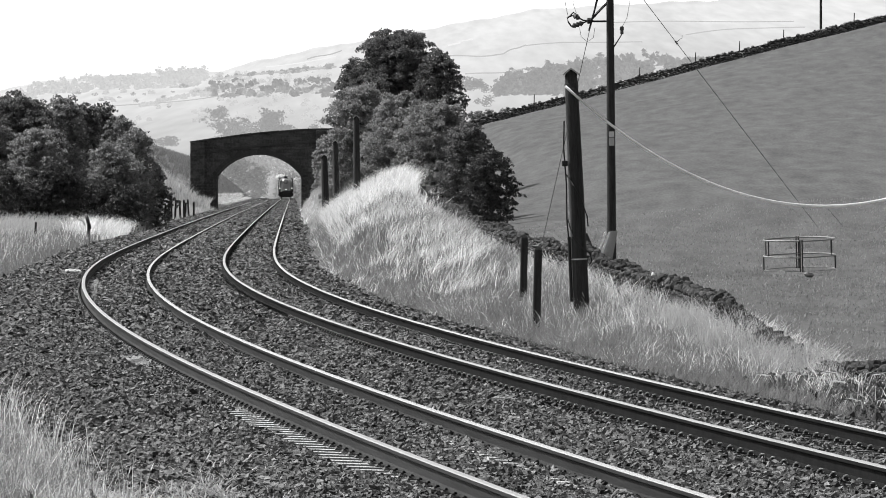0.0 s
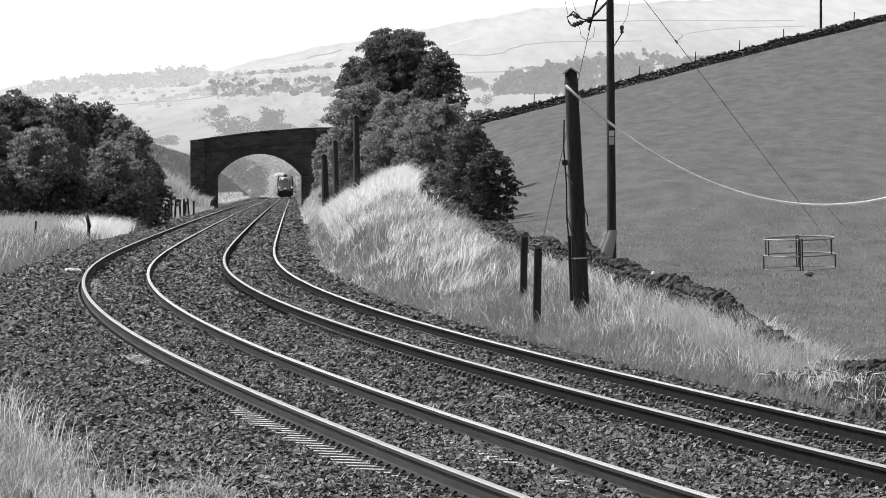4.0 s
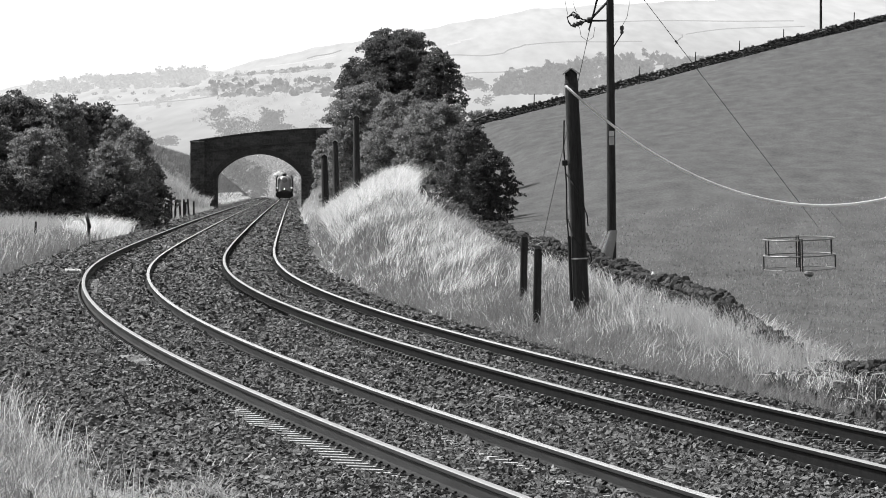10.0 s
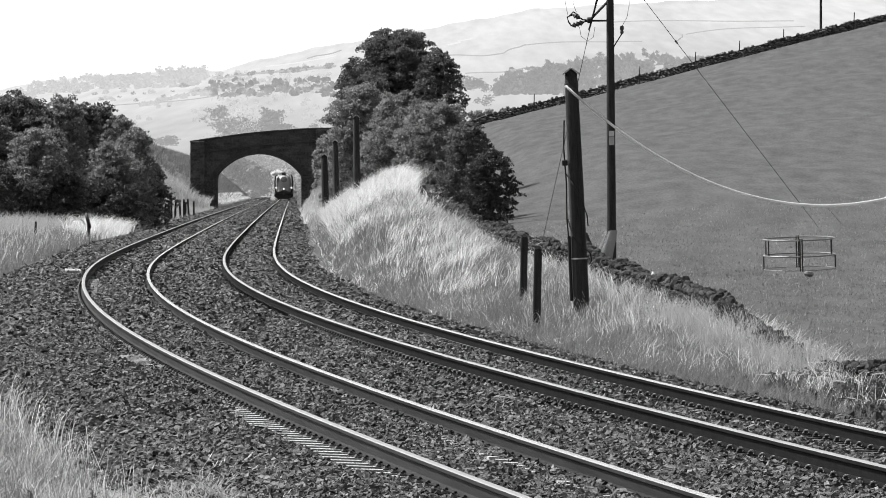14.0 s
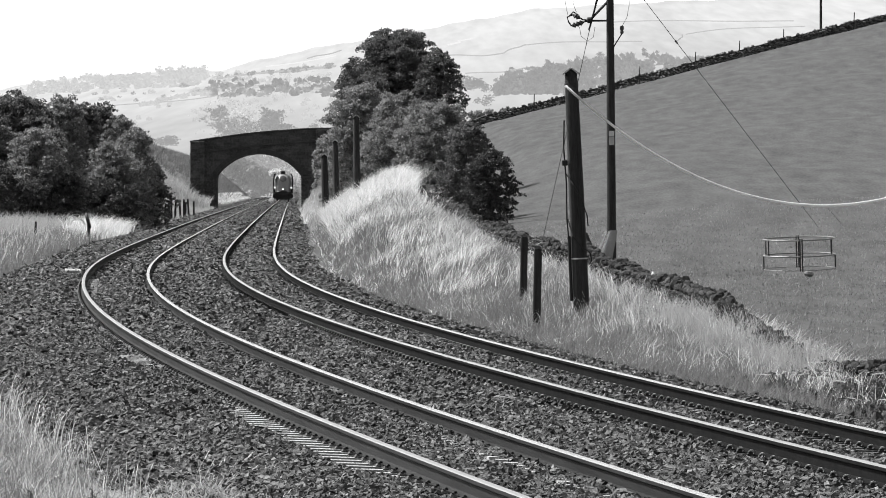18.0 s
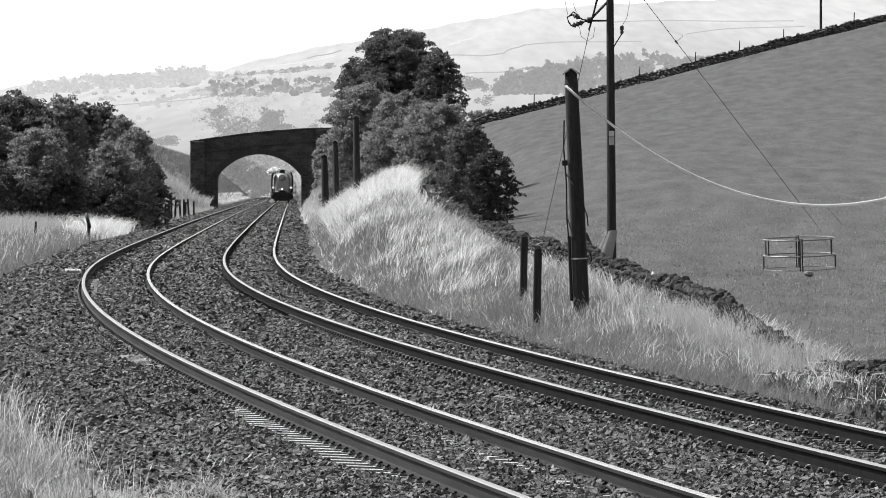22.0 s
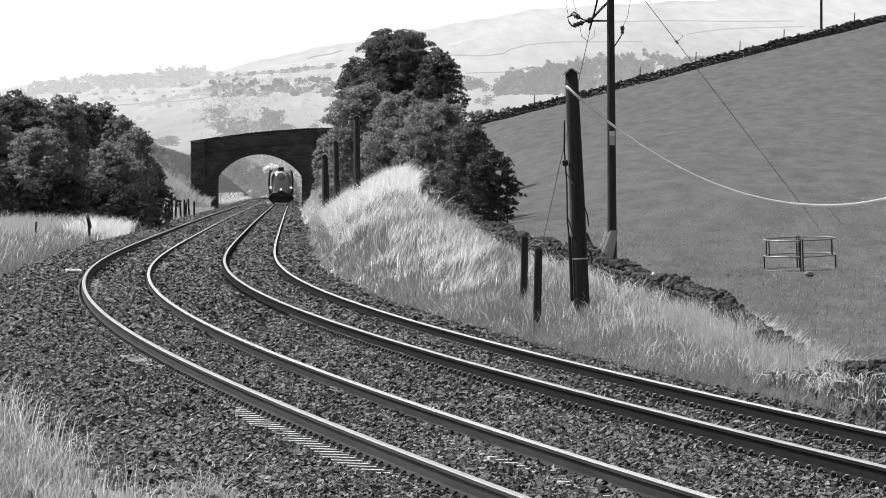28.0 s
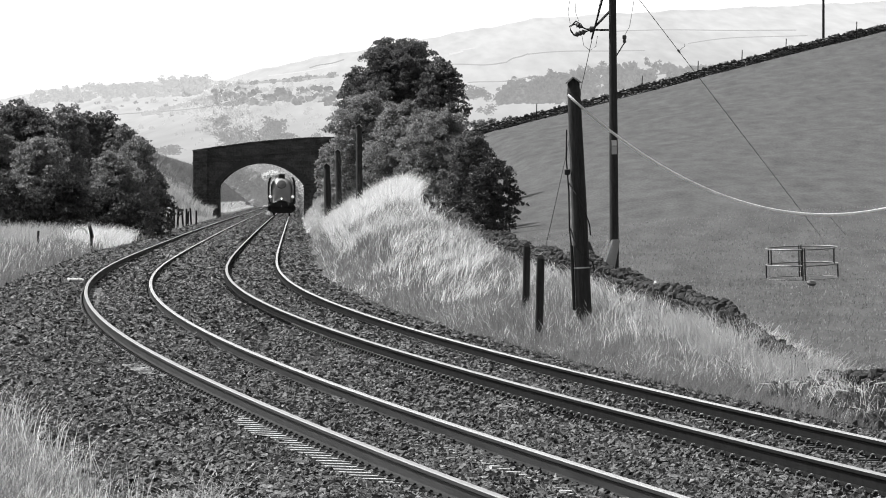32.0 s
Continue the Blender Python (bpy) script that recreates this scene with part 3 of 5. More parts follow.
        for yy in (0.27, BR_DEEP - 0.27):
            part("coping_stone", box(((x + x1) / 2, yy, z - 0.06 + 0.012 * (k % 3)), (x1 - x - 0.02, 0.72, 0.16), Matrix.Rotation(-sl, 4, "Y"), bevel=0.03), M_BRIDGE, b)
        z2 = z - 1.25
        part("string_stone", box(((x + x1) / 2, -0.04, z2), (x1 - x - 0.015, 0.16, 0.2), Matrix.Rotation(-sl, 4, "Y"), bevel=0.02), M_BRIDGE, b)
        x, k = x1, k + 1
    for px in (BR_LEFT + 0.7, BR_CX + BR_HALF + 2.1):
        part("pilaster", box((px, -0.12, (parapet_top(px) - 1.3) / 2), (1.35, 0.34, parapet_top(px) + 1.0), bevel=0.03), M_MASONRY, b)
    return b


stone_bridge()


# ---- trees ----
def leaf_cloud(name, blobs, per, size, material, parent, flat=0.85, clumps=26):
    """A crown: each lobe (centre, radius) carries clumps of small folded leaves on and under its surface."""
    V = []
    for (cx, cy, cz), r in blobs:
        d = rng.normal(size=(clumps, 3))
        d[:, 2] += 0.25
        d /= np.linalg.norm(d, axis=1)[:, None]
        centre = np.array([cx, cy, cz]) + d * (r * rng.uniform(0.45, 0.95, clumps))[:, None] * np.array([1, 1, flat])
        cr = r * rng.uniform(0.2, 0.34, clumps)
        for c, q in zip(centre, cr):
            n = max(8, int(per * q * q * 3.2))
            e = rng.normal(size=(n, 3))
            e /= np.linalg.norm(e, axis=1)[:, None]
            e[:, 2] = np.where(e[:, 2] < -0.3, -e[:, 2], e[:, 2])
            V.append(c + e * (q * rng.uniform(0.3, 1.08, n) ** 0.5)[:, None] * np.array([1.05, 1.05, 0.8]))
    P = np.concatenate(V)
    n = len(P)
    s = size * rng.uniform(0.6, 1.35, n)
    leaf = np.array([[-1, 0, 0], [0, -0.5, 0.12], [1, 0, -0.1], [0, 0.5, 0.12]])
    v = np.einsum("nij,kj->nki", turns(n), leaf) * s[:, None, None] + P[:, None]
    f = np.arange(n * 4).reshape(n, 4)
    return obj(name, fast_mesh(name, v.reshape(-1, 3), f), material, parent)


def tree(x, y, z0, height, rx, base, label, material, size=0.1, per=150, seed=1, group="trees by the line", lobes=26, category="tree", peak=0.5):
    """A tapered trunk with limbs and a crown of lobes that fills rx wide from base to height."""
    t = thing("tree", pose(x, y, z0), label, category, group)
    r = random.Random(seed)
    part("trunk", tube([(0, 0, -0.3), (0.05, 0.02, height * 0.2), (-0.08, 0.06, height * 0.45), (0.02, 0, height * 0.8)], 0.024 * height, 8, 0.25), M_BARK, t, smooth=True)
    blobs = []
    cz, hz = (base + height) / 2, (height - base) / 2
    n = int(lobes * 1.2 * max(1.0, 0.9 * hz / rx))
    for k in range(n):
        a, u = k * 2.4 + r.uniform(-0.5, 0.5), -1 + 2 * (k + r.random()) / n
        w = (math.sqrt(1 - u * u) if u > 0 else math.sqrt(1 - abs(u) ** 5)) * (1 - 0.28 * peak * max(0, u)) * math.sqrt(r.uniform(0.1, 0.64))
        br = r.uniform(0.3, 0.48) * min(rx, hz)
        blobs.append(((rx * w * math.cos(a), rx * w * math.sin(a), cz + (hz - br * 0.8) * u), br))
    blobs.append(((0, 0, cz), 0.55 * min(rx, hz)))
    for k in range(7):
        (bx, by, bz), br = blobs[k * 3 % len(blobs)]
        part("limb", tube([(0, 0, height * (0.15 + 0.05 * k)), (bx * 0.5, by * 0.5, bz * 0.75), (bx, by, bz)], 0.012 * height, 6, 0.3), M_BARK, t, smooth=True)
    leaf_cloud("crown", blobs, per, size, material, t, clumps=20)
    return t


def gz(x, y):
    return float(ground_z(x, y))


def leafy(b, top, half, low, y, label, material, lobes, seed, size=0.08, per=190, peak=0.5, group="trees by the line", category="tree"):
    """A tree by its bearing, the rise of its top and of its lowest leaves, half its spread (all in steps) and its distance."""
    k = y / LENS
    x = b * k
    z0 = gz(x, y)
    return tree(x, y, z0, EYE + top * k - z0, 1.17 * half * k, -0.3 if y < 430 or y > 600 else EYE + low * k - z0, label, material, size, per, seed, group, lobes, category, peak)


RIGHT_TREES = [(-76, 268, 84, 110, 432, "tall dark leafy sycamore behind the grass bank", M_LEAF, 40, 0.25), (-148, 213, 52, 80, 438, "dark leafy tree behind the ash", M_LEAF, 20, 0.5),
               (-8, 234, 52, 20, 429, "dark close-leaved tree behind paler ones", M_LEAF, 24, 0.9), (-146, 172, 60, -25, 386, "paler bushy ash tree on the bank", M_LEAFPALE, 30, 0.6),
               (-76, 160, 64, -10, 370, "rounded pale-leaved tree on the bank", M_LEAFPALE, 26, 0.4), (-14, 142, 80, -30, 357, "spreading paler tree beside the field", M_LEAFPALE, 32, 0.5),
               (42, 104, 56, -48, 351, "leafy dark tree sloping to the field", M_LEAF, 24, 0.8), (84, 54, 46, -60, 342, "low dark bush at the field's edge", M_LEAFSHADE, 22, 0.3),
               (-50, 25, 92, -52, 359, "dense dark bush under taller trees", M_LEAFSHADE, 26, 0.2), (-178, 62, 36, -52, 394, "dense bush at the bank top", M_LEAFPALE, 18, 0.4)]
for k, (b, top, half, low, y, label, m, lobes, peak) in enumerate(RIGHT_TREES):
    leafy(b, top, half, low, y, label, m, lobes, 11 + k, peak=peak)
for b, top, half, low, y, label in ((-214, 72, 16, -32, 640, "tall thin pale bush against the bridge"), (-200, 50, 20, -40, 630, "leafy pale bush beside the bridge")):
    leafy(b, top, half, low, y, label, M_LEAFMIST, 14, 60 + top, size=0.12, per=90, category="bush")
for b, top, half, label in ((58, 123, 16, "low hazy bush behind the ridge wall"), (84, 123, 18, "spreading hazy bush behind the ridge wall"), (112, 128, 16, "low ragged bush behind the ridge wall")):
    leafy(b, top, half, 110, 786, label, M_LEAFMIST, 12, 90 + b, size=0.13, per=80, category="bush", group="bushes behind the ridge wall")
LEFT_TREES = [(-636, 136, 40, 0, 356, "leafy tree between taller ones", M_LEAF, 22, 0.5), (-726, 148, 46, 0, 346, "leafy tree with ragged top in the thicket", M_LEAF, 24, 0.5),
              (-572, 116, 36, 0, 361, "upright leafy tree in the thicket", M_LEAFPALE, 20, 0.6),
              (-600, 134, 38, 0, 362, "dark leafy tree with upright shoots", M_LEAF, 24, 0.8), (-676, 150, 56, 0, 352, "tall leafy tree in the thicket", M_LEAFPALE, 28, 0.5),
              (-762, 157, 76, -50, 340, "broad dark leafy tree beside the line", M_LEAF, 36, 0.4), (-545, 92, 44, -76, 358, "full leafy tree beside the cess", M_LEAFPALE, 24, 0.7),
              (-510, 24, 36, -84, 363, "small leafy tree beside the fence", M_LEAF, 18, 0.6), (-584, 70, 56, -66, 345, "full pale leafy bush in the thicket", M_LEAFPALE, 26, 0.4),
              (-718, 96, 54, -40, 334, "spreading pale leafy bush in the thicket", M_LEAFPALE, 26, 0.4), (-690, 32, 72, -60, 330, "dense dark bush under the thicket", M_LEAFSHADE, 24, 0.2),
              (-592, 4, 68, -78, 338, "dense low bush in the thicket", M_LEAFSHADE, 22, 0.2), (-850, 152, 78, -50, 338, "tall leafy tree at the end of the thicket", M_LEAFPALE, 28, 0.4),
              (-806, 32, 70, -58, 328, "dense low bush under the tall trees", M_LEAFSHADE, 22, 0.2)]
for k, (b, top, half, low, y, label, m, lobes, peak) in enumerate(LEFT_TREES):
    leafy(b, top, half, low, y, label, m, lobes, 31 + k, peak=peak)


# ---- hazy trees and walls on the far hillside, haze painted as their glow ----
def far_tree_kind(seed, material, label="pale hazy tree on the far hillside"):
    r = random.Random(seed)
    t = thing("tree", pose(0, 3000, 40), label, "tree", "trees across the valley")
    part("trunk", lathe([(0.03, -0.1), (0.02, 0.2)], 5), material, t)
    blobs = [((r.uniform(-0.3, 0.3), r.uniform(-0.3, 0.3), r.uniform(0.02, 0.42)), r.uniform(0.2, 0.32)) for _ in range(9)]
    leaf_cloud("crown", blobs, 420, 0.05, material, t, clumps=8)
    return t


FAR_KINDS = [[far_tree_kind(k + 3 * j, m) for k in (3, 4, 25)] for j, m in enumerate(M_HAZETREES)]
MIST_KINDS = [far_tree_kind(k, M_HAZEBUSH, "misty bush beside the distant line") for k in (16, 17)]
FIRST = set()


def stand(src, m, s):
    """Stands the pattern itself there the first time, a copy of it after that."""
    src.scale = (s, s, s)
    if src.name in FIRST:
        return copy_thing(src, m)
    FIRST.add(src.name)
    src.matrix_basis = m @ Matrix.Diagonal((s, s, s, 1))
    return src


def far_tree(k, b, r, size):
    """size: how many steps of bearing the crown is wide."""
    x, y, z = hill_at(b, r)
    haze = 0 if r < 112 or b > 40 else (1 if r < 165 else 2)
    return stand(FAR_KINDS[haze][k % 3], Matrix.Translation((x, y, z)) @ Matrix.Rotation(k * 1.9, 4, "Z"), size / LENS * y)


fr = random.Random(5)
k = 0
for b0, b1, r0, r1, count, s0, s1 in ((-680, -430, 160, 178, 12, 12, 20), (-436, -430, 176, 180, 1, 18, 22), (-480, -200, 150, 182, 54, 7, 18),
                                      (-440, -200, 138, 160, 30, 10, 28), (-415, -270, 60, 92, 16, 40, 66), (-400, -290, 92, 108, 5, 30, 44), (-515, -458, 56, 62, 7, 20, 30),
                                      (45, 130, 152, 168, 14, 18, 30), (75, 430, 152, 176, 14, 20, 34), (20, 48, 150, 168, 5, 26, 40), (74, 78, 128, 130, 1, 24, 28), (60, 110, 130, 136, 2, 20, 26), (-660, -480, 118, 160, 22, 6, 13),
                                      (-300, -200, 186, 200, 12, 6, 12)):
    for _ in range(count):
        far_tree(k, fr.uniform(b0, b1), fr.uniform(r0, r1), fr.uniform(s0, s1))
        k += 1


def hill_woods(label, count, b0, b1, low, top, size, material):
    """Crowns on the far hillside between two rises, joined because they are past telling apart."""
    blobs = []
    for _ in range(count):
        b = fr.uniform(b0, b1)
        x, y, z = hill_at(b, fr.uniform(low(b), top(b)))
        q = fr.uniform(*size) / LENS * y
        blobs += [((x * 0.99 + q * fr.uniform(-0.5, 0.5), y * 0.99 + q * fr.uniform(-0.5, 0.5), EYE + (z - EYE) * 0.99 + q * fr.uniform(-0.2, 0.3)), q * fr.uniform(0.35, 0.6)) for _ in range(3)]
    tagged(leaf_cloud("woods", blobs, 0.8, 1.1, material, None, clumps=6), label, "trees", kind="stuff")


def skyline(b):
    return float(np.interp(b, SKY_B, SKY_R))


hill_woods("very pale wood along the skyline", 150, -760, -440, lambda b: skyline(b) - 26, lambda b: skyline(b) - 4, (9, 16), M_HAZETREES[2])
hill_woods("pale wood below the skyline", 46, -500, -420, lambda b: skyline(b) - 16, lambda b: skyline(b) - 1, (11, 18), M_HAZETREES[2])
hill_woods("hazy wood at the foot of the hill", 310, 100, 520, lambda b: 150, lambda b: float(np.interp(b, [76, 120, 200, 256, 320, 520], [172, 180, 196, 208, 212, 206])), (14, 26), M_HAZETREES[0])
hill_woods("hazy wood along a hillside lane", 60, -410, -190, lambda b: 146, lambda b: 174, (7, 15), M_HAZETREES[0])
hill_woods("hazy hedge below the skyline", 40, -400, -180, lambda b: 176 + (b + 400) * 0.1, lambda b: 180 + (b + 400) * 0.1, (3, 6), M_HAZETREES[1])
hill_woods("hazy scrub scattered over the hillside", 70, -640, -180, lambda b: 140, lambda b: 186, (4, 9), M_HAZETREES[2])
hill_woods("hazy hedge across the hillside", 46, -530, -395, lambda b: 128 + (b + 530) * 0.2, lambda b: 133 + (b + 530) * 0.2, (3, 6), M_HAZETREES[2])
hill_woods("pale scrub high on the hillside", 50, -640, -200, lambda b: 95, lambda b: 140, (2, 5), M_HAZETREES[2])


def woods(label, count, y0, y1, b0, b1, rise, s0, s1, material):
    """Joined crowns too far off and too dense to tell apart."""
    blobs = []
    for _ in range(count):
        y = fr.uniform(y0, y1)
        x = fr.uniform(b0, b1) / LENS * y
        z, s = gz(x, y) + rise * fr.random(), fr.uniform(s0, s1)
        blobs += [((x + s * fr.uniform(-0.3, 0.3), y + s * fr.uniform(-0.3, 0.3), z + s * fr.uniform(0.0, 0.5)), s * fr.uniform(0.2, 0.32)) for _ in range(4)]
    tagged(leaf_cloud("woods", blobs, 9, 0.3, material, None, clumps=14), label, "trees", kind="stuff")


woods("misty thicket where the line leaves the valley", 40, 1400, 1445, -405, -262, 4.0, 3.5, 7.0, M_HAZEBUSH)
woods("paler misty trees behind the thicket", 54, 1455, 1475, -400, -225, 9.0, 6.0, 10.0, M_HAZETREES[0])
for k2 in range(14):       # hedge on the bank beside the bridge, its mist painted as glow
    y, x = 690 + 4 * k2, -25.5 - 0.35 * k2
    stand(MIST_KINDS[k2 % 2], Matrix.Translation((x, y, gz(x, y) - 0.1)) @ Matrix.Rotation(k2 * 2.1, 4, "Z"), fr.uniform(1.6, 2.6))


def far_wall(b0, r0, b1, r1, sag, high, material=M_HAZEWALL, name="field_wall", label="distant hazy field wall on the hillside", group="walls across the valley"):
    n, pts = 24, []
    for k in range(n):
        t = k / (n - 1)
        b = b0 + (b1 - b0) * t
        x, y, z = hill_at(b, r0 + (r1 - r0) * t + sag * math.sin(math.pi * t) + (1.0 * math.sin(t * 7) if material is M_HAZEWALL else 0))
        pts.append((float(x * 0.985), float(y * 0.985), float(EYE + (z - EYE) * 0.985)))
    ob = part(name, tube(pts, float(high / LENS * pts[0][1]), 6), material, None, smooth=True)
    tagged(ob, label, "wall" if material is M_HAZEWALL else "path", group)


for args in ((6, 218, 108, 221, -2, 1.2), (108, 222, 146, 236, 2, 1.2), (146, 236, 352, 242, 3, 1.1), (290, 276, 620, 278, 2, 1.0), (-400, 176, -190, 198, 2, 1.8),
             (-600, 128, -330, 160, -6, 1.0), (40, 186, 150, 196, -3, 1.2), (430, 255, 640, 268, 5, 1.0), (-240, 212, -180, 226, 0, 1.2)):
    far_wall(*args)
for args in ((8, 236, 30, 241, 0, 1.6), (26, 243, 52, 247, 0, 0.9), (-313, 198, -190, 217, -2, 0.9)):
    far_wall(*args, M_CHALKGLOW, "chalk_track", "white track on the distant hillside", "tracks across the valley")

# ---- dry-stone walls ----
_p = (1 + 5 ** 0.5) / 2
ICO_V = np.array([[-1, _p, 0], [1, _p, 0], [-1, -_p, 0], [1, -_p, 0], [0, -1, _p], [0, 1, _p], [0, -1, -_p], [0, 1, -_p], [_p, 0, -1], [_p, 0, 1], [-_p, 0, -1], [-_p, 0, 1]]) / 1.6
ICO_F = np.array([[0, 11, 5], [0, 5, 1], [0, 1, 7], [0, 7, 10], [0, 10, 11], [1, 5, 9], [5, 11, 4], [11, 10, 2], [10, 7, 6], [7, 1, 8],
                  [3, 9, 4], [3, 4, 2], [3, 2, 6], [3, 6, 8], [3, 8, 9], [4, 9, 5], [2, 4, 11], [6, 2, 10], [8, 6, 7], [9, 8, 1]])
STONE_ME = []
for k in range(6):
    v = np.clip(ICO_V * (1 + rng.uniform(-0.25, 0.25, (12, 3))), -0.95, 0.95) * 0.56
    me = mesh_of("stone", v, ICO_F)
    me.materials.append(M_WALLSTONE)
    STONE_ME.append(me)


def wall_line(y):
    return float(line_x(y)) + 2.5 + 4.95 + 0.12 * math.sin(y * 0.11)


def wall_height(y):
    return 0.4 + 0.1 * math.exp(-((y - 122) / 18) ** 2) - 0.12 * max(0.0, min(1.0, (y - 150) / 30)) + 0.12 * max(0.0, min(1.0, (99 - y) / 4)) - 0.2 * math.exp(-((y - 107) / 9) ** 2) + 0.07 * math.sin(y * 0.23) + 0.06 * math.sin(y * 0.71 + 1)


def field_wall():
    """A tumbled dry-stone wall along the top of the bank, in rough courses under upright cope stones; the nearest stones are pieces of their own."""
    w = thing("dry_stone_wall", Matrix(), "tumbled dark dry-stone wall between bank and field", "wall")
    rr = random.Random(3)
    rest = []
    count = 0

    def place(m, near):
        nonlocal count
        if near and count < 300:
            obj("stone", STONE_ME[rr.randrange(6)], None, w).matrix_basis = m
            count += 1
        else:
            rest.append(np.array(m))

    for c in range(10):
        for side in (-1, 1):
            y = 76.0 + rr.uniform(0, 0.3)
            while y < (240 if side < 0 else 110):
                ln = rr.uniform(0.055, 0.13)
                x = wall_line(y)
                z, h = gz(x, y), wall_height(y)
                zz = c * 0.095 - 0.08
                if zz < h and rr.random() > 0.04:
                    hh = rr.uniform(0.05, 0.11)
                    m = (Matrix.Translation((x + side * (0.19 - 0.1 * zz) + rr.uniform(-0.05, 0.05), y + ln / 2, z + zz + rr.uniform(-0.02, 0.02)))
                         @ Euler((rr.uniform(-0.35, 0.35), rr.uniform(-0.5, 0.5), rr.uniform(-0.9, 0.9))).to_matrix().to_4x4()
                         @ Matrix.Diagonal((rr.uniform(0.07, 0.17), ln * 1.1, hh, 1)))
                    place(m, 86 < y < 104 and side == -1)
                y += ln
    y = 76.0
    while y < 240:
        th = rr.uniform(0.06, 0.13)
        x = wall_line(y)
        if rr.random() > 0.12:
            hh = rr.uniform(0.06, 0.18)
            m = (Matrix.Translation((x + rr.uniform(-0.16, 0.16), y, gz(x, y) + wall_height(y) + hh * 0.3))
                 @ Euler((rr.uniform(-0.9, 0.9), rr.uniform(-0.6, 0.6), rr.uniform(-0.8, 0.8))).to_matrix().to_4x4()
                 @ Matrix.Diagonal((rr.uniform(0.08, 0.2), th, hh, 1)))
            place(m, 86 < y < 104)
        y += th * 0.55
    for k in range(140):      # fallen stones at its foot
        y = rr.uniform(82, 140)
        x = wall_line(y) - rr.uniform(0.3, 0.8)
        place(Matrix.Translation((x, y, gz(x, y) + 0.04)) @ Euler((rr.random() * 3, rr.random() * 3, rr.random() * 3)).to_matrix().to_4x4() @ Matrix.Diagonal((0.24, 0.18, 0.12, 1)), False)
    for k in range(220):     # rubble where the wall has slid down the bank
        y = rr.uniform(82, 99)
        x = wall_line(y) - abs(rr.gauss(0, 0.9))
        q = rr.uniform(0.6, 1.3)
        place(Matrix.Translation((x, y, gz(x, y) + 0.03)) @ Euler((rr.random() * 3, rr.random() * 3, rr.random() * 3)).to_matrix().to_4x4() @ Matrix.Diagonal((0.22 * q, 0.16 * q, 0.12 * q, 1)), False)
    n = len(rest)
    ms = np.array(rest)
    v = np.clip(ICO_V[None] * (1 + rng.uniform(-0.25, 0.25, (n, 12, 3))), -0.95, 0.95) * 0.56
    v = np.einsum("nij,nkj->nki", ms[:, :3, :3], v) + ms[:, None, :3, 3]
    f = ICO_F[None] + (np.arange(n) * 12)[:, None, None]
    tagged(obj("stones", fast_mesh("stones", v.reshape(-1, 3), f.reshape(-1, 3)), M_WALLSTONE, w), kind="stuff")
    cv, cf = [], []
    for y in np.arange(76, 240, 1.0):
        x = wall_line(y)
        z, h = gz(x, y), wall_height(y)
        cv += [(x - 0.17, y, z - 0.3), (x + 0.17, y, z - 0.3), (x + 0.11, y, z + h - 0.05), (x - 0.11, y, z + h - 0.05)]
    for k in range(len(cv) // 4 - 1):
        a = 4 * k
        cf += [(a, a + 1, a + 5, a + 4), (a + 1, a + 2, a + 6, a + 5), (a + 2, a + 3, a + 7, a + 6), (a + 3, a, a + 4, a + 7)]
    obj("hearting", mesh_of("hearting", cv, cf), M_WALLSTONE, w)


def ridge_wall():
    """The coursed wall on the crest, seen from far down the field."""
    w = thing("dry_stone_wall", Matrix(), "dark dry-stone wall along the crest of the field", "wall")
    rr = random.Random(8)
    ms = []
    for c in range(9):
        x = -2.0 + rr.uniform(0, 0.3)
        while x < 66:
            y = 772 + 2.5 * math.sin(x * 0.15)
            h = 1.0 + 0.07 * math.sin(x * 0.9) + 0.06 * math.sin(x * 2.7)
            ln, hh = rr.uniform(0.16, 0.42), rr.uniform(0.08, 0.16)
            zz = -0.2 + c * 0.145 + rr.uniform(-0.03, 0.03)
            if zz < h and (c < 7 or rr.random() < 0.75):
                ms.append(np.array(Matrix.Translation((x + ln / 2, y - 0.2 + 0.03 * c + rr.uniform(-0.1, 0.1), gz(x, y) + zz)) @ Euler((rr.uniform(-0.5, 0.5), rr.uniform(-0.25, 0.25), rr.uniform(-0.6, 0.6))).to_matrix().to_4x4()
                                   @ Matrix.Diagonal((ln * 1.15, rr.uniform(0.3, 0.5), hh * (2.0 if c > 6 else 1.2), 1))))
            x += ln
    ms = np.array(ms)
    n = len(ms)
    v = np.clip(ICO_V[None] * (1 + rng.uniform(-0.25, 0.25, (n, 12, 3))), -0.95, 0.95) * 0.56
    v = np.einsum("nij,nkj->nki", ms[:, :3, :3], v) + ms[:, None, :3, 3]
    f = ICO_F[None] + (np.arange(n) * 12)[:, None, None]
    tagged(obj("stones", fast_mesh("stones", v.reshape(-1, 3), f.reshape(-1, 3)), M_RIDGESTONE, w), kind="stuff")
    cv, cf = [], []
    for x in np.arange(-2, 66, 1.0):
        y = 772 + 2.5 * math.sin(x * 0.15)
        z = gz(x, y)
        cv += [(x, y - 0.2, z - 0.4), (x, y + 0.25, z - 0.4), (x, y + 0.2, z + 0.85), (x, y - 0.15, z + 0.85)]
    for k in range(len(cv) // 4 - 1):
        a = 4 * k
        cf += [(a, a + 1, a + 5, a + 4), (a + 1, a + 2, a + 6, a + 5), (a + 2, a + 3, a + 7, a + 6), (a + 3, a, a + 4, a + 7)]
    obj("hearting", mesh_of("hearting", cv, cf), M_WALLSTONE, w)


field_wall()
ridge_wall()


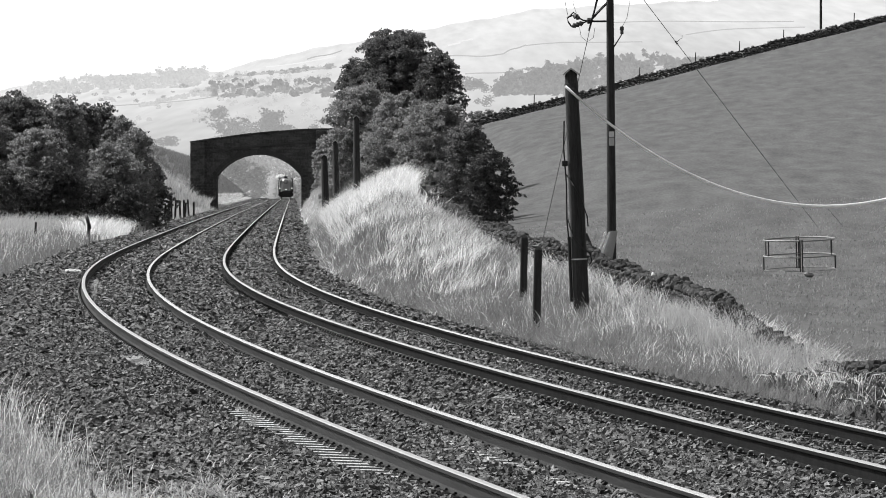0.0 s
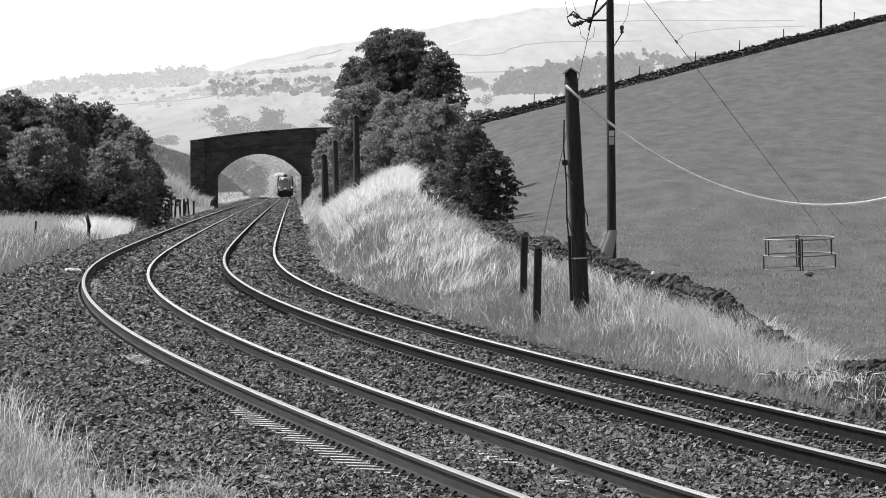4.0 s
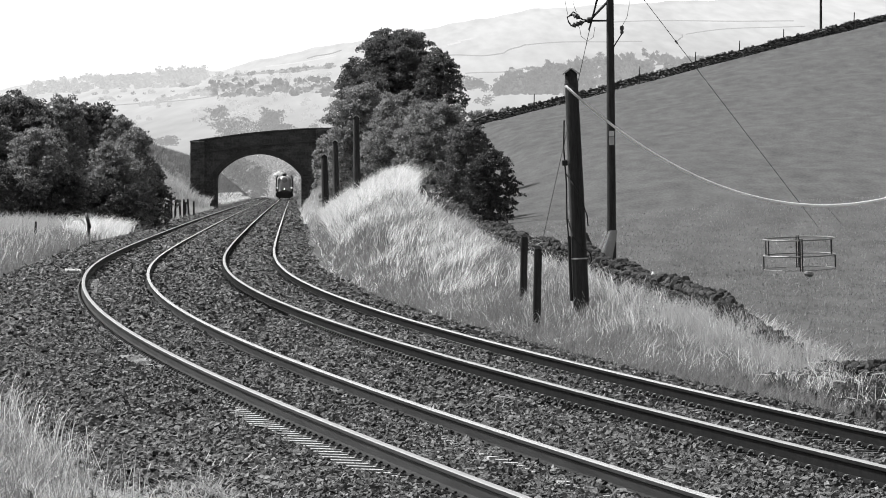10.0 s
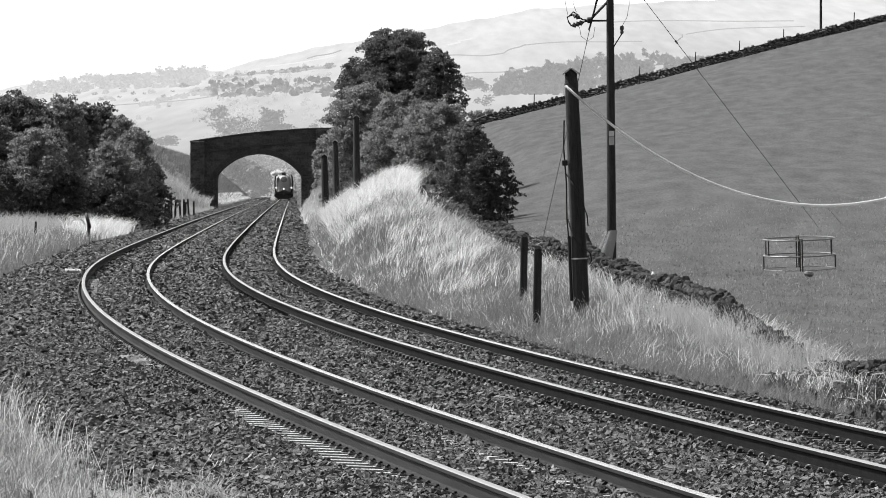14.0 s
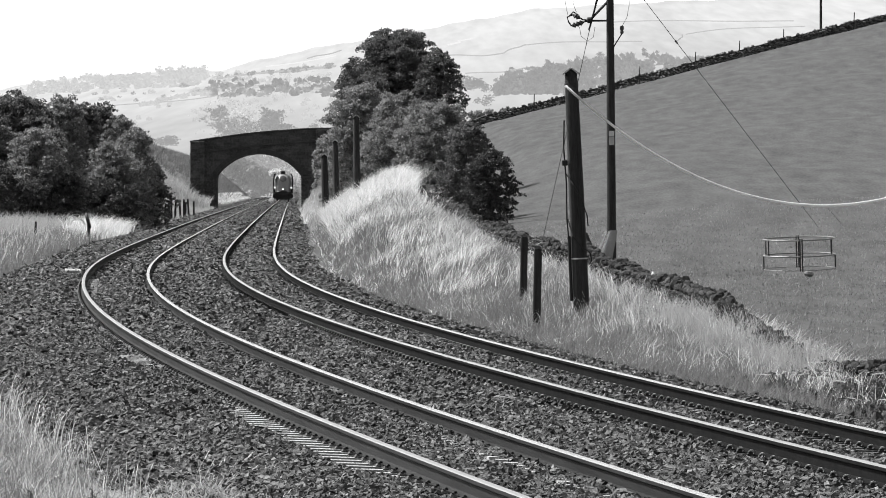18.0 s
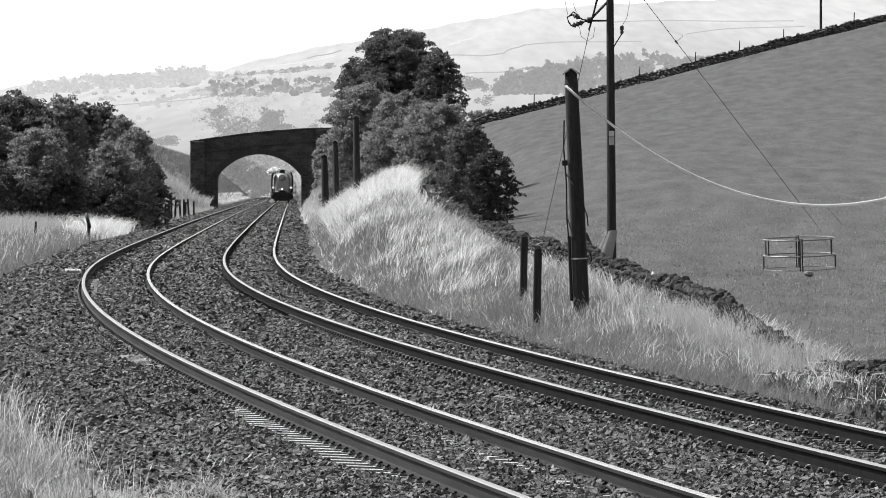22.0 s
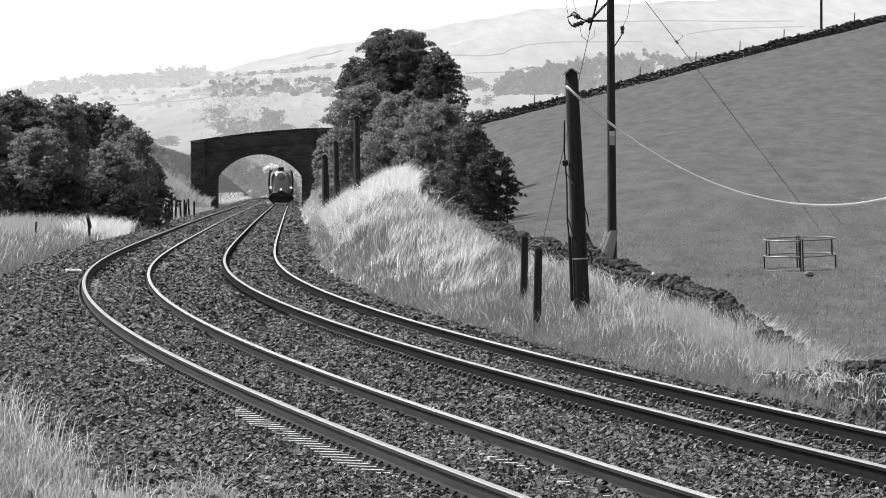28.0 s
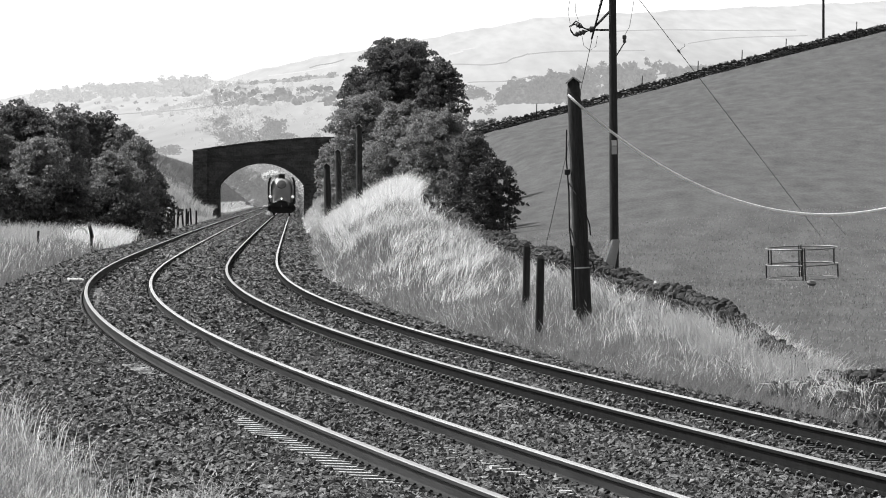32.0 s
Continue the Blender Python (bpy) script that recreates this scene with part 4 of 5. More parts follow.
# ---- the locomotive ----
def ring_at(w, top, low, n=14):
    """Arched cross-section: straight sides from the skirt, then a round top."""
    rise = min(w * 0.98, top - low)
    pts = [(-w, low), (-w, low + (top - rise - low) * 0.5)]
    for k in range(n + 1):
        a = math.pi * k / n
        pts.append((-w * math.cos(a), top - rise + rise * math.sin(a)))
    return pts + [(w, low + (top - rise - low) * 0.5), (w, low)]


def loft(sections, close=True):
    bm = bmesh.new()
    prev = None
    for y, pts in sections:
        row = [bm.verts.new((x, y, z)) for x, z in pts]
        if prev:
            for a, b, c, d in zip(prev, prev[1:], row[1:], row):
                bm.faces.new((a, b, c, d))
        elif close:
            bm.faces.new(row)
        prev = row
    if close:
        bm.faces.new(list(reversed(prev)))
    return bm


def wheel(parent, name, x, y, r, w=0.14):
    m = Matrix.Translation((x, y, r)) @ Matrix.Rotation(math.pi / 2, 4, "Y")
    wh = part(name, lathe([(r - 0.07, -w / 2), (r, -w / 2), (r, w / 2), (r - 0.07, w / 2)], 28, cap=False), M_RUST, parent)
    wh.matrix_basis = m
    part("hub", lathe([(0.14, -w * 0.6), (0.14, w * 0.6)], 12), M_BLACK, wh)
    part("rim", lathe([(r - 0.13, -w * 0.35), (r - 0.068, -w * 0.35), (r - 0.068, w * 0.35), (r - 0.13, w * 0.35), (r - 0.13, -w * 0.35)], 28, cap=False), M_BLACK, wh)
    for k in range(12 if r > 0.7 else 8):
        a = 2 * math.pi * k / (12 if r > 0.7 else 8)
        part("spoke", tube([(0.1 * math.cos(a), 0.1 * math.sin(a), 0), ((r - 0.1) * math.cos(a), (r - 0.1) * math.sin(a), 0)], 0.03, 5), M_BLACK, wh)
    return wh


def curved_plate(sx, y0, y1):
    """An upright sheet of double thickness that bows out at the waist and leans in at the top."""
    shape = [(1.22, 1.32), (1.32, 1.6), (1.38, 2.1), (1.38, 2.7), (1.34, 3.25), (1.26, 3.6), (1.14, 3.8)]
    rim = [(sx * x, z) for x, z in shape] + [(sx * (x - 0.19), z - 0.03) for x, z in reversed(shape)]
    return loft([(y0 + 0.12, rim), (y0 + 0.2, rim), (y1, rim)])


def locomotive():
    t = thing("steam_locomotive", pose(0, 700, 0), "streamlined steam locomotive with dark chimney and lit lamps", "locomotive")
    body = [(0.2, ring_at(0.5, 1.5, 1.36)), (0.26, ring_at(0.72, 2.0, 1.32)), (0.36, ring_at(0.84, 2.5, 1.3)), (0.52, ring_at(0.9, 2.92, 1.28)), (0.78, ring_at(0.96, 3.34, 1.28)), (1.2, ring_at(1.0, 3.64, 1.28)),
            (2.1, ring_at(1.03, 3.82, 1.28)), (3.6, ring_at(1.05, 3.9, 1.28)), (10.5, ring_at(1.06, 3.94, 1.28)), (12.3, ring_at(1.25, 3.95, 1.28))]
    part("boiler_casing", loft(body), M_CASING, t, "smooth rounded grey boiler casing", smooth=True)
    part("cab", loft([(12.3, ring_at(1.37, 3.85, 1.1)), (14.6, ring_at(1.37, 3.85, 1.1))]), M_BLACK, t, smooth=False)
    for sx in (-1, 1):
        part("cab_window", box((sx * 1.34, 13.3, 2.75), (0.06, 0.7, 0.55), bevel=0.02), M_BLACK, t)
        part("smoke_deflector", curved_plate(sx, 0.55, 3.7), M_BLACK, t, "black curved side deflector plate")
        for y in (0.9, 2.6):
            part("deflector_stay", tube([(sx * 1.02, y + 0.4, 3.0), (sx * 1.3, y, 3.2)], 0.025, 6), M_BLACK, t)
        part("step", box((sx * 1.18, 0.75, 0.55), (0.36, 0.3, 0.05), bevel=0.01), M_BLACK, t)
        part("valance", box((sx * 1.33, 7.8, 1.2), (0.05, 8.6, 0.5), bevel=0.015), M_BLACK, t)
        part("cylinder", lathe([(0.36, 0), (0.38, 0.05), (0.38, 1.2), (0.36, 1.25)], 18, Matrix.Translation((sx * 1.02, 1.6, 0.75)) @ Matrix.Rotation(-math.pi / 2, 4, "X")), M_BLACK, t)
        bf = part("buffer", lathe([(0.13, 0), (0.13, 0.4), (0.23, 0.42), (0.24, 0.47), (0.2, 0.5)], 18, Matrix.Translation((sx * 0.87, 0.1, 1.06)) @ Matrix.Rotation(math.pi / 2, 4, "X")), M_IRON, t, "black steel buffer")
        part("frame_plate", box((sx * 0.6, 7.2, 0.95), (0.05, 13.6, 0.5)), M_BLACK, t)
        part("guard_iron", box((sx * 0.72, 0.55, 0.35), (0.06, 0.12, 0.5), bevel=0.01), M_BLACK, t)
    part("buffer_beam", box((0, 0.18, 1.06), (2.34, 0.12, 0.42), bevel=0.02), M_BLACK, t)
    part("front_skirt", box((0, 0.36, 0.74), (1.95, 0.1, 1.0), taper=1.08, bevel=0.03), M_BLACK, t)
    part("running_plate", box((0, 7.4, 1.28), (2.62, 14.2, 0.06)), M_BLACK, t)
    part("coupling_hook", tube([(0, 0.12, 1.05), (0, -0.15, 1.05), (0, -0.22, 0.92), (0, -0.12, 0.85)], 0.045, 6), M_IRON, t)
    part("chimney", lathe([(0.4, 3.3), (0.34, 3.7), (0.32, 4.0), (0.35, 4.1), (0.28, 4.12)], 20, Matrix.Translation((0, 1.75, 0))), M_BLACK, t, "black chimney", smooth=True)
    part("smokebox_door", lathe([(0.46, -0.02), (0.46, 0.05), (0.4, 0.07), (0.05, 0.1)], 24, Matrix.Translation((0, 0.66, 3.08)) @ Matrix.Rotation(radians(62), 4, "X")), M_SMOKEDOOR, t, "round dark smokebox door")
    part("dome", lathe([(0.35, 3.5), (0.33, 3.75), (0.22, 3.85), (0.05, 3.88)], 18, Matrix.Translation((0, 7.6, 0))), M_CASING, t, smooth=True)
    part("whistle", lathe([(0.05, 3.5), (0.05, 3.9)], 8, Matrix.Translation((0.3, 3.4, 0))), M_STEEL, t)
    for x, y, z, r in ((-1.1, 0.3, 1.86, 0.16), (1.1, 0.3, 1.86, 0.16), (0.0, 0.2, 1.68, 0.1)):
        lp = part("lamp", lathe([(r, -0.08), (r * 1.05, 0.1), (r * 0.8, 0.2)], 12, Matrix.Translation((x, y, z)) @ Matrix.Rotation(math.pi / 2, 4, "X")), M_WHITE, t, "white-painted head lamp")
        part("lens", lathe([(r * 0.75, 0.2), (r * 0.6, 0.225)], 12, Matrix.Translation((x, y, z)) @ Matrix.Rotation(math.pi / 2, 4, "X")), M_LAMP if x == 0 else M_LAMPDIM, lp, "lit lamp glass")
        part("lamp_bracket", box((x, y + 0.05, z - 0.25), (0.05, 0.05, 0.4)), M_BLACK, t)
    wheels = []
    for y, r in ((1.2, 0.48), (3.1, 0.48), (5.2, 1.0), (7.3, 1.0), (9.4, 1.0), (12.4, 0.56)):
        for sx in (-1, 1):
            wheels.append((wheel(t, "wheel", sx * GAUGE / 2, y, r), sx * GAUGE / 2, y, r))
        part("axle", tube([(-0.7, y, r), (0.7, y, r)], 0.08, 8), M_BLACK, t)
    for sx in (-1, 1):
        part("coupling_rod", box((sx * 0.9, 7.3, 0.72), (0.06, 4.4, 0.12), bevel=0.01), M_STEEL, t, "bright steel coupling rod")
    return t, wheels


def tender():
    t = thing("tender", pose(0, 720, 0), "dark high-sided coal tender behind the locomotive", "tender")
    part("tank", loft([(0, ring_at(1.32, 3.5, 1.1, 10)), (7.6, ring_at(1.32, 3.5, 1.1, 10))]), M_CASING, t)
    part("underframe", box((0, 3.8, 1.02), (2.4, 7.6, 0.2)), M_BLACK, t)
    ws = []
    for y in (0.9, 2.7, 4.6, 6.5):
        for sx in (-1, 1):
            ws.append((wheel(t, "wheel", sx * GAUGE / 2, y, 0.63), sx * GAUGE / 2, y, 0.63))
    for k in range(30):
        part("coal", scatter_bm(k), M_IRON, t)
    return t, ws


def scatter_bm(k):
    r = random.Random(k)
    bm = box((r.uniform(-0.8, 0.8), r.uniform(2, 6.5), 3.5 + r.uniform(-0.05, 0.12)), (0.4, 0.4, 0.3), Euler((r.random(), r.random(), r.random())).to_matrix().to_4x4(), bevel=0.06)
    return bm


def puff_cloud(name, label, blobs, seed, material, fleck, count):
    """A bank of steam in rounded rigid puffs, each of many small thin flecks that thin out towards its edge."""
    t = thing(name, Matrix(), label, "steam")
    r = np.random.default_rng(seed)
    for c, rad in blobs:
        p = r.normal(size=(count, 3)) * rad * np.array([0.5, 0.5, 0.45]) + np.array(c)
        leaf = np.array([[-1, -1, 0], [1, -1, 0.2], [1, 1, 0], [-1, 1, 0.2]]) * fleck
        v = np.einsum("nij,kj->nki", turns(count), leaf) * r.uniform(0.5, 1.4, count)[:, None, None] + p[:, None]
        tagged(obj("puff", fast_mesh("puff", v.reshape(-1, 3), np.arange(count * 4).reshape(count, 4)), material, t), kind="stuff")
    return t


LOCO, LOCO_WHEELS = locomotive()
TENDER, TENDER_WHEELS = tender()
CHIMNEY_STEAM = puff_cloud("exhaust_steam", "small white steam puff at the chimney", [((0.65, 0.2, 4.0), 0.3), ((0.35, 0.5, 4.1), 0.36), ((0.05, 0.8, 4.05), 0.36), ((-0.35, 1.2, 3.9), 0.34)], 1, M_STEAMDENSE, 0.05, 420)
DRIFT_STEAM = puff_cloud("drifting_steam", "white steam drifting beside the locomotive",
                         [((1.0 + 0.5 * math.sin(k * 2.1), 0.4 * k, 0.5 + 0.62 * k), 1.25 + 0.25 * math.sin(k * 1.3)) for k in range(7)] + [((2.6, 2.0, 0.6), 1.1), ((2.9, 3.0, 1.4), 1.0)], 2, M_STEAM, 0.085, 620)
COCK_STEAM = puff_cloud("cylinder_steam", "low white steam at the cylinders", [((1.35, 1.2, 0.25), 0.25), ((1.5, 1.8, 0.3), 0.3)], 3, M_STEAM, 0.05, 160)
SIDE_STEAM = puff_cloud("trailing_steam", "thin white steam trailing along the train", [((1.75, 3.0 + 3 * k, 0.4 + 0.75 * k), 0.55) for k in range(5)], 5, M_STEAM, 0.08, 110)
SMOKE_BANK = puff_cloud("coal_smoke", "thin grey smoke drifting up behind the locomotive",
                        [((0.3 - 0.75 * k + 0.8 * math.sin(k * 2.3), 5.0 + 4 * k, 4.6 + 0.75 * k + 0.6 * math.sin(k * 1.7)), 1.3 + 0.22 * k) for k in range(12)], 6, M_SMOKE, 0.18, 190)


# ---- poles, posts and wires ----
def wood_pole(name, x, y, z0, height, r0, r1, label, category, group="", lean=0.0):
    t = thing(name, pose(x, y, z0, 0, lean, 0), label, category, group)
    part("shaft", lathe([(r0, -0.5), (r0, 0.0), (r0 * 0.6 + r1 * 0.4, height * 0.5), (r1, height * 0.97), (r1 * 0.85, height)], 16, wob=0.03), M_WOOD, t, smooth=True)
    return t


def capped_stub(x, y, z0, height, r, label, lean=0.0):
    """A cut-down telegraph pole with a little gabled cap of sheet metal."""
    t = wood_pole("telegraph_pole", x, y, z0, height, r * 1.2, r, label, "pole", "cut-down poles by the line", lean)
    bm = bmesh.new()
    for sx in (-1, 1):
        add_box(bm, (sx * r * 0.62, 0, height + r * 0.3), (r * 1.5, r * 2.4, 0.025), Matrix.Rotation(sx * radians(38), 4, "Y"))
    part("cap", bm, M_GALV, t, "grey metal gabled cap")
    part("pole_head", lathe([(r * 0.96, height - 0.05), (r * 0.75, height + r * 0.35), (r * 0.2, height + r * 0.75)], 12), M_WOOD, t)
    return t


zs = gz(2.25, 124)
stub = capped_stub(2.46, 125, zs, 4.18 - zs, 0.118, "weathered capped telegraph pole stub with loose black cable", -2.6)
part("cable_clamp", lathe([(0.121, 3.93 - zs), (0.124, 3.94 - zs), (0.124, 4.0 - zs), (0.121, 4.01 - zs)], 16), M_IRON, stub)
part("strap", lathe([(0.141, 1.035), (0.144, 1.04), (0.144, 1.055), (0.141, 1.06)], 16), M_GALV, stub)
part("black_cable", tube([(-0.16, -0.05, 3.5), (-0.19, -0.06, 3.0), (-0.17, -0.06, 2.4), (-0.19, -0.06, 1.75), (-0.17, -0.05, 1.4)], 0.014, 6), M_IRON, stub)
part("black_cable", tube([(-0.16, -0.06, 2.55), (-0.05, -0.19, 2.35), (0.08, -0.18, 2.1), (0.17, -0.1, 1.8), (0.18, -0.05, 1.62)], 0.012, 6), M_IRON, stub)
part("black_cable", tube([(-0.17, -0.06, 1.75), (-0.1, -0.2, 1.45), (0.05, -0.21, 1.25), (0.19, -0.12, 1.15), (0.22, -0.06, 1.02), (0.19, -0.05, 0.95)], 0.014, 6), M_IRON, stub)
part("conduit", tube([(-0.17, -0.05, 0.3), (-0.165, -0.05, 1.45)], 0.03, 6), M_IRON, stub)
part("bracket", box((-0.18, -0.06, 2.75), (0.1, 0.06, 0.1), bevel=0.01), M_IRON, stub)

# the slack white cable that hangs from the stub to the next one along
cable = thing("white_cable", Matrix(), "slack white cable hanging from the pole stub", "cable")
pts = [(x, 124.85, 1.835 + 0.1015 * (x - 6.73) ** 2) for x in np.linspace(2.16, 11.2, 40)]
part("strand", tube(pts, 0.023, 8), M_CABLE, cable, smooth=True)
z2 = gz(11.3, 125)
capped_stub(11.35, 125, z2, 4.3 - z2, 0.125, "weathered capped telegraph pole stub holding the cable")

# three more stubs farther along the bank
for x, y, top, r, ln in ((-5.72, 345, 3.4, 0.15, -1.5), (-4.68, 312, 3.93, 0.115, -1.5), (-3.42, 281, 4.75, 0.115, -0.5)):
    z0 = gz(x, y)
    capped_stub(x, y, z0, top - z0, r, "old dark telegraph pole stub among bushes", ln)

# two short dark posts beside the stub pole
for x, y, top in ((1.6, 121, 1.1), (1.52, 134, 1.2)):
    z0 = gz(x, y)
    t = thing("short_post", pose(x, y, z0, 0, 1.2, 0), "short square dark timber post in grass", "post", "short posts on the bank")
    part("shaft", box((0, 0, (top - z0) / 2 - 0.2), (0.135, 0.135, top - z0 + 0.4), bevel=0.015), M_WOOD, t)
    part("top_chamfer", box((0, 0, top - z0 + 0.03), (0.13, 0.13, 0.06), taper=0.5), M_WOOD, t)
coil = thing("wire_coil", Matrix(), "loose coil of wire hung on the wall", "wire")
part("loop", tube([(1.72 + 0.1 * math.cos(a) + 0.04 * math.sin(3 * a), 131.2, 1.12 + 0.05 * math.sin(a)) for a in np.linspace(0, 11, 40)], 0.008, 5), M_GALV, coil)


# the tall power pole in the field
PX, PY = 5.5, 230.0
pz = gz(PX, PY)


def up(r):
    return EYE + r / 54.35


pole = wood_pole("power_pole", PX, PY, pz, 10.6, 0.155, 0.115, "tall dark wooden power pole with brackets and insulators", "pole", lean=-0.4)
part("crossarm", tube([(-0.02, 0, up(279) - pz), (-0.72, 0, up(279) - pz)], 0.035, 6), M_IRON, pole)
part("strut", tube([(-0.68, 0, up(279) - pz), (-0.02, 0, up(316) - pz)], 0.045, 6), M_IRON, pole)
part("bracket", tube([(0.1, 0, up(232) - pz), (0.38, 0, up(256) - pz), (0.38, 0, up(262) - pz)], 0.022, 6), M_IRON, pole)
part("insulator", lathe([(0.05, up(256) - pz), (0.06, up(258) - pz), (0.05, up(262) - pz), (0.07, up(264) - pz), (0.07, up(268) - pz), (0.04, up(270) - pz)], 10, Matrix.Translation((0.38, 0, 0))), M_CERAMIC, pole)
part("jumper", tube([(0.4, 0, up(270) - pz), (0.55, 0, up(285) - pz), (0.66, 0, up(318) - pz), (0.75, 0, up(350) - pz)], 0.008, 5), M_WIRE, pole)
for k, (ax, az, bx, bz) in enumerate(((-1.21, 290, -0.98, 284), (-1.26, 270, -0.86, 277))):
    d = Vector((bx - ax, 0, (bz - az) / 54.35))
    m = Matrix.Translation((ax, 0.05 * (k % 2), up(az) - pz)) @ d.to_track_quat("Z", "Y").to_matrix().to_4x4()
    n = 5 + 2 * k
    part("insulator", lathe([(0.03, 0)] + [(0.1 if j % 2 else 0.06, d.length * (j + 1) / (n + 1)) for j in range(n)] + [(0.03, d.length)], 10, m), M_CERAMIC, pole)
for ring in (((-1.21, 290), (-1.4, 286), (-1.36, 278), (-1.26, 270)), ((-1.36, 286), (-1.2, 295), (-1.05, 290), (-0.98, 284)),
             ((-0.98, 284), (-0.88, 281), (-0.66, 280)), ((-0.86, 277), (-0.75, 279), (-0.66, 280))):
    part("link", tube([(a, 0.02, up(b) - pz) for a, b in ring], 0.028, 6), M_IRON, pole)
part("link", lathe([(0.05, -0.09), (0.1, -0.05), (0.1, 0.05), (0.05, 0.09)], 10, Matrix.Translation((-0.68, 0, up(280) - pz)) @ Matrix.Rotation(math.pi / 2, 4, "Y")), M_IRON, pole)
part("dropper", tube([(-1.0, 0, up(268) - pz), (-0.95, 0, up(252) - pz), (-0.75, 0, up(243) - pz), (-0.55, 0, up(250) - pz), (-0.5, 0, up(268) - pz)], 0.008, 5), M_WIRE, pole)
part("dropper", tube([(-1.38, 0, up(290) - pz), (-1.45, 0, up(310) - pz), (-1.4, 0, up(330) - pz)], 0.008, 5), M_WIRE, pole)
part("dropper", tube([(-1.1, 0, up(294) - pz), (-1.2, 0, up(310) - pz), (-1.22, 0, up(330) - pz)], 0.008, 5), M_WIRE, pole)
part("number_plate", box((0.02, -0.14, up(79) - pz), (0.17, 0.02, 0.18)), M_WHITE, pole, "small pale plate with worn writing")
part("warning_plate", box((0.02, -0.142, up(66) - pz), (0.17, 0.02, 0.26)), M_GALV, pole, "grey notice plate")


def stay(name, pts, r, label):
    t = thing(name, Matrix(), label, "wire", "stays of the power pole")
    part("strand", tube(pts, r, 5), M_WIRE, t)
    return t


top = (PX - 0.1, PY, up(420))
gl = (3.0, 229, gz(3.0, 229))
s1 = stay("stay_wire", [top, (PX - 0.66, PY - 0.05, up(280)), gl], 0.011, "taut dark stay wire of the power pole")
part("rod", tube([(PX - 0.3, PY - 0.02, up(352)), (PX - 0.66, PY - 0.05, up(280)), (PX - 0.75, PY - 0.06, up(262))], 0.032, 6), M_IRON, s1)
gr = (15.4, 290, gz(15.4, 290))
s2 = stay("stay_wire", [(PX, PY, up(390)), gr], 0.012, "taut dark stay wire with an insulator")
mid = Vector((PX, PY, up(390))).lerp(Vector(gr), 0.265)
dirv = (Vector(gr) - Vector((PX, PY, up(390)))).normalized()
part("stay_insulator", tube([mid - dirv * 0.22, mid + dirv * 0.22], 0.035, 8), M_CERAMIC, s2)
part("loose_end", tube([mid, mid + Vector((0.12, 0, 0.12)), mid + Vector((0.2, 0, 0.16)), mid + Vector((0.2, 0, 0.26))], 0.009, 5), M_WIRE, s2)
stay("stay_wire", [(15.8, 290, 1.1), (16.43, 290, gz(16.43, 290))], 0.01, "slack stay wire end at its anchor")

# pale boards leaning at the foot of the power pole
lean = thing("leaning_boards", pose(3.37, 150, gz(3.37, 150)), "pale-edged grey boards leaning in a V behind the wall", "boards")
lz = 1.19 - gz(3.37, 150)


def leaning_sheet(x0, x1, xt0, xt1, y, zt, thick=0.03):
    bm = bmesh.new()
    a = [bm.verts.new((x, y + d, z)) for d in (0, thick) for x, z in ((x0, -0.05), (x1, -0.05), (xt1, zt), (xt0, zt))]
    for q in ((0, 1, 2, 3), (7, 6, 5, 4), (0, 4, 5, 1), (1, 5, 6, 2), (2, 6, 7, 3), (3, 7, 4, 0)):
        bm.faces.new([a[k] for k in q])
    return bm


part("panel", leaning_sheet(-0.36, 0.12, -0.36, -0.3, 0.05, lz - 0.03), M_SLEEPERDARK, lean, "grey leaning panel")
part("panel", leaning_sheet(-0.2, 0.12, 0.17, 0.34, 0.02, lz + 0.02), M_CONCRETE, lean, "pale grey leaning panel")
part("board", leaning_sheet(-0.33, -0.285, 0.06, 0.105, -0.06, lz), M_CABLE, lean, "white edge strip")
part("board", leaning_sheet(-0.25, -0.205, 0.14, 0.185, -0.06, lz), M_CABLE, lean, "white edge strip")


# ---- the feeder in the field ----
def cattle_feeder(x, y, z0):
    t = thing("cattle_feeder", pose(x, y, z0 + 0.04, 2.6, -1.5, 0), "round galvanised tube cattle feeder standing in the field", "feeder")
    r = 1.19
    for z, thick in ((0.04, 0.014), (0.5, 0.026), (1.04, 0.027)):
        ring = [(r * math.cos(a), r * math.sin(a), z) for a in np.linspace(0, 2 * math.pi, 41)]
        part("ring_tube", tube(ring, thick, 7), M_TUBE, t, smooth=True)
    for a in (-math.pi / 2, math.pi / 2):
        for dx in (-0.035, 0.04):
            part("joint_post", box((r * math.cos(a) + dx, r * math.sin(a), 0.55), (0.045, 0.05, 1.08), bevel=0.01), M_WOOD, t)
    for a in (0.0, math.pi):
        part("foot_post", tube([(r * math.cos(a), 0, 0.02), (r * math.cos(a), 0, 0.5)], 0.025, 6), M_IRON, t)
    for a in (0.42, math.pi - 0.42, -0.5, math.pi + 0.5):
        part("upright", box((r * math.cos(a), r * math.sin(a), 0.77), (0.04, 0.04, 0.52), bevel=0.01), M_WOOD, t)
    return t


cattle_feeder(11.87, 235, gz(11.87, 235))

rock = thing("field_stone", pose(11.5, 222, gz(11.5, 222)), "small dark stone lying in the field", "stone")
part("stone", box((0, 0, 0.1), (0.3, 0.26, 0.16), Euler((0.2, 0.1, 0.4)).to_matrix().to_4x4(), bevel=0.07), M_RIDGESTONE, rock)
knob = thing("white_insulator", pose(wall_line(127.5), 127.5, gz(wall_line(127.5), 127.5) + wall_height(127.5) + 0.08), "white fence insulator knob on the wall", "insulator")
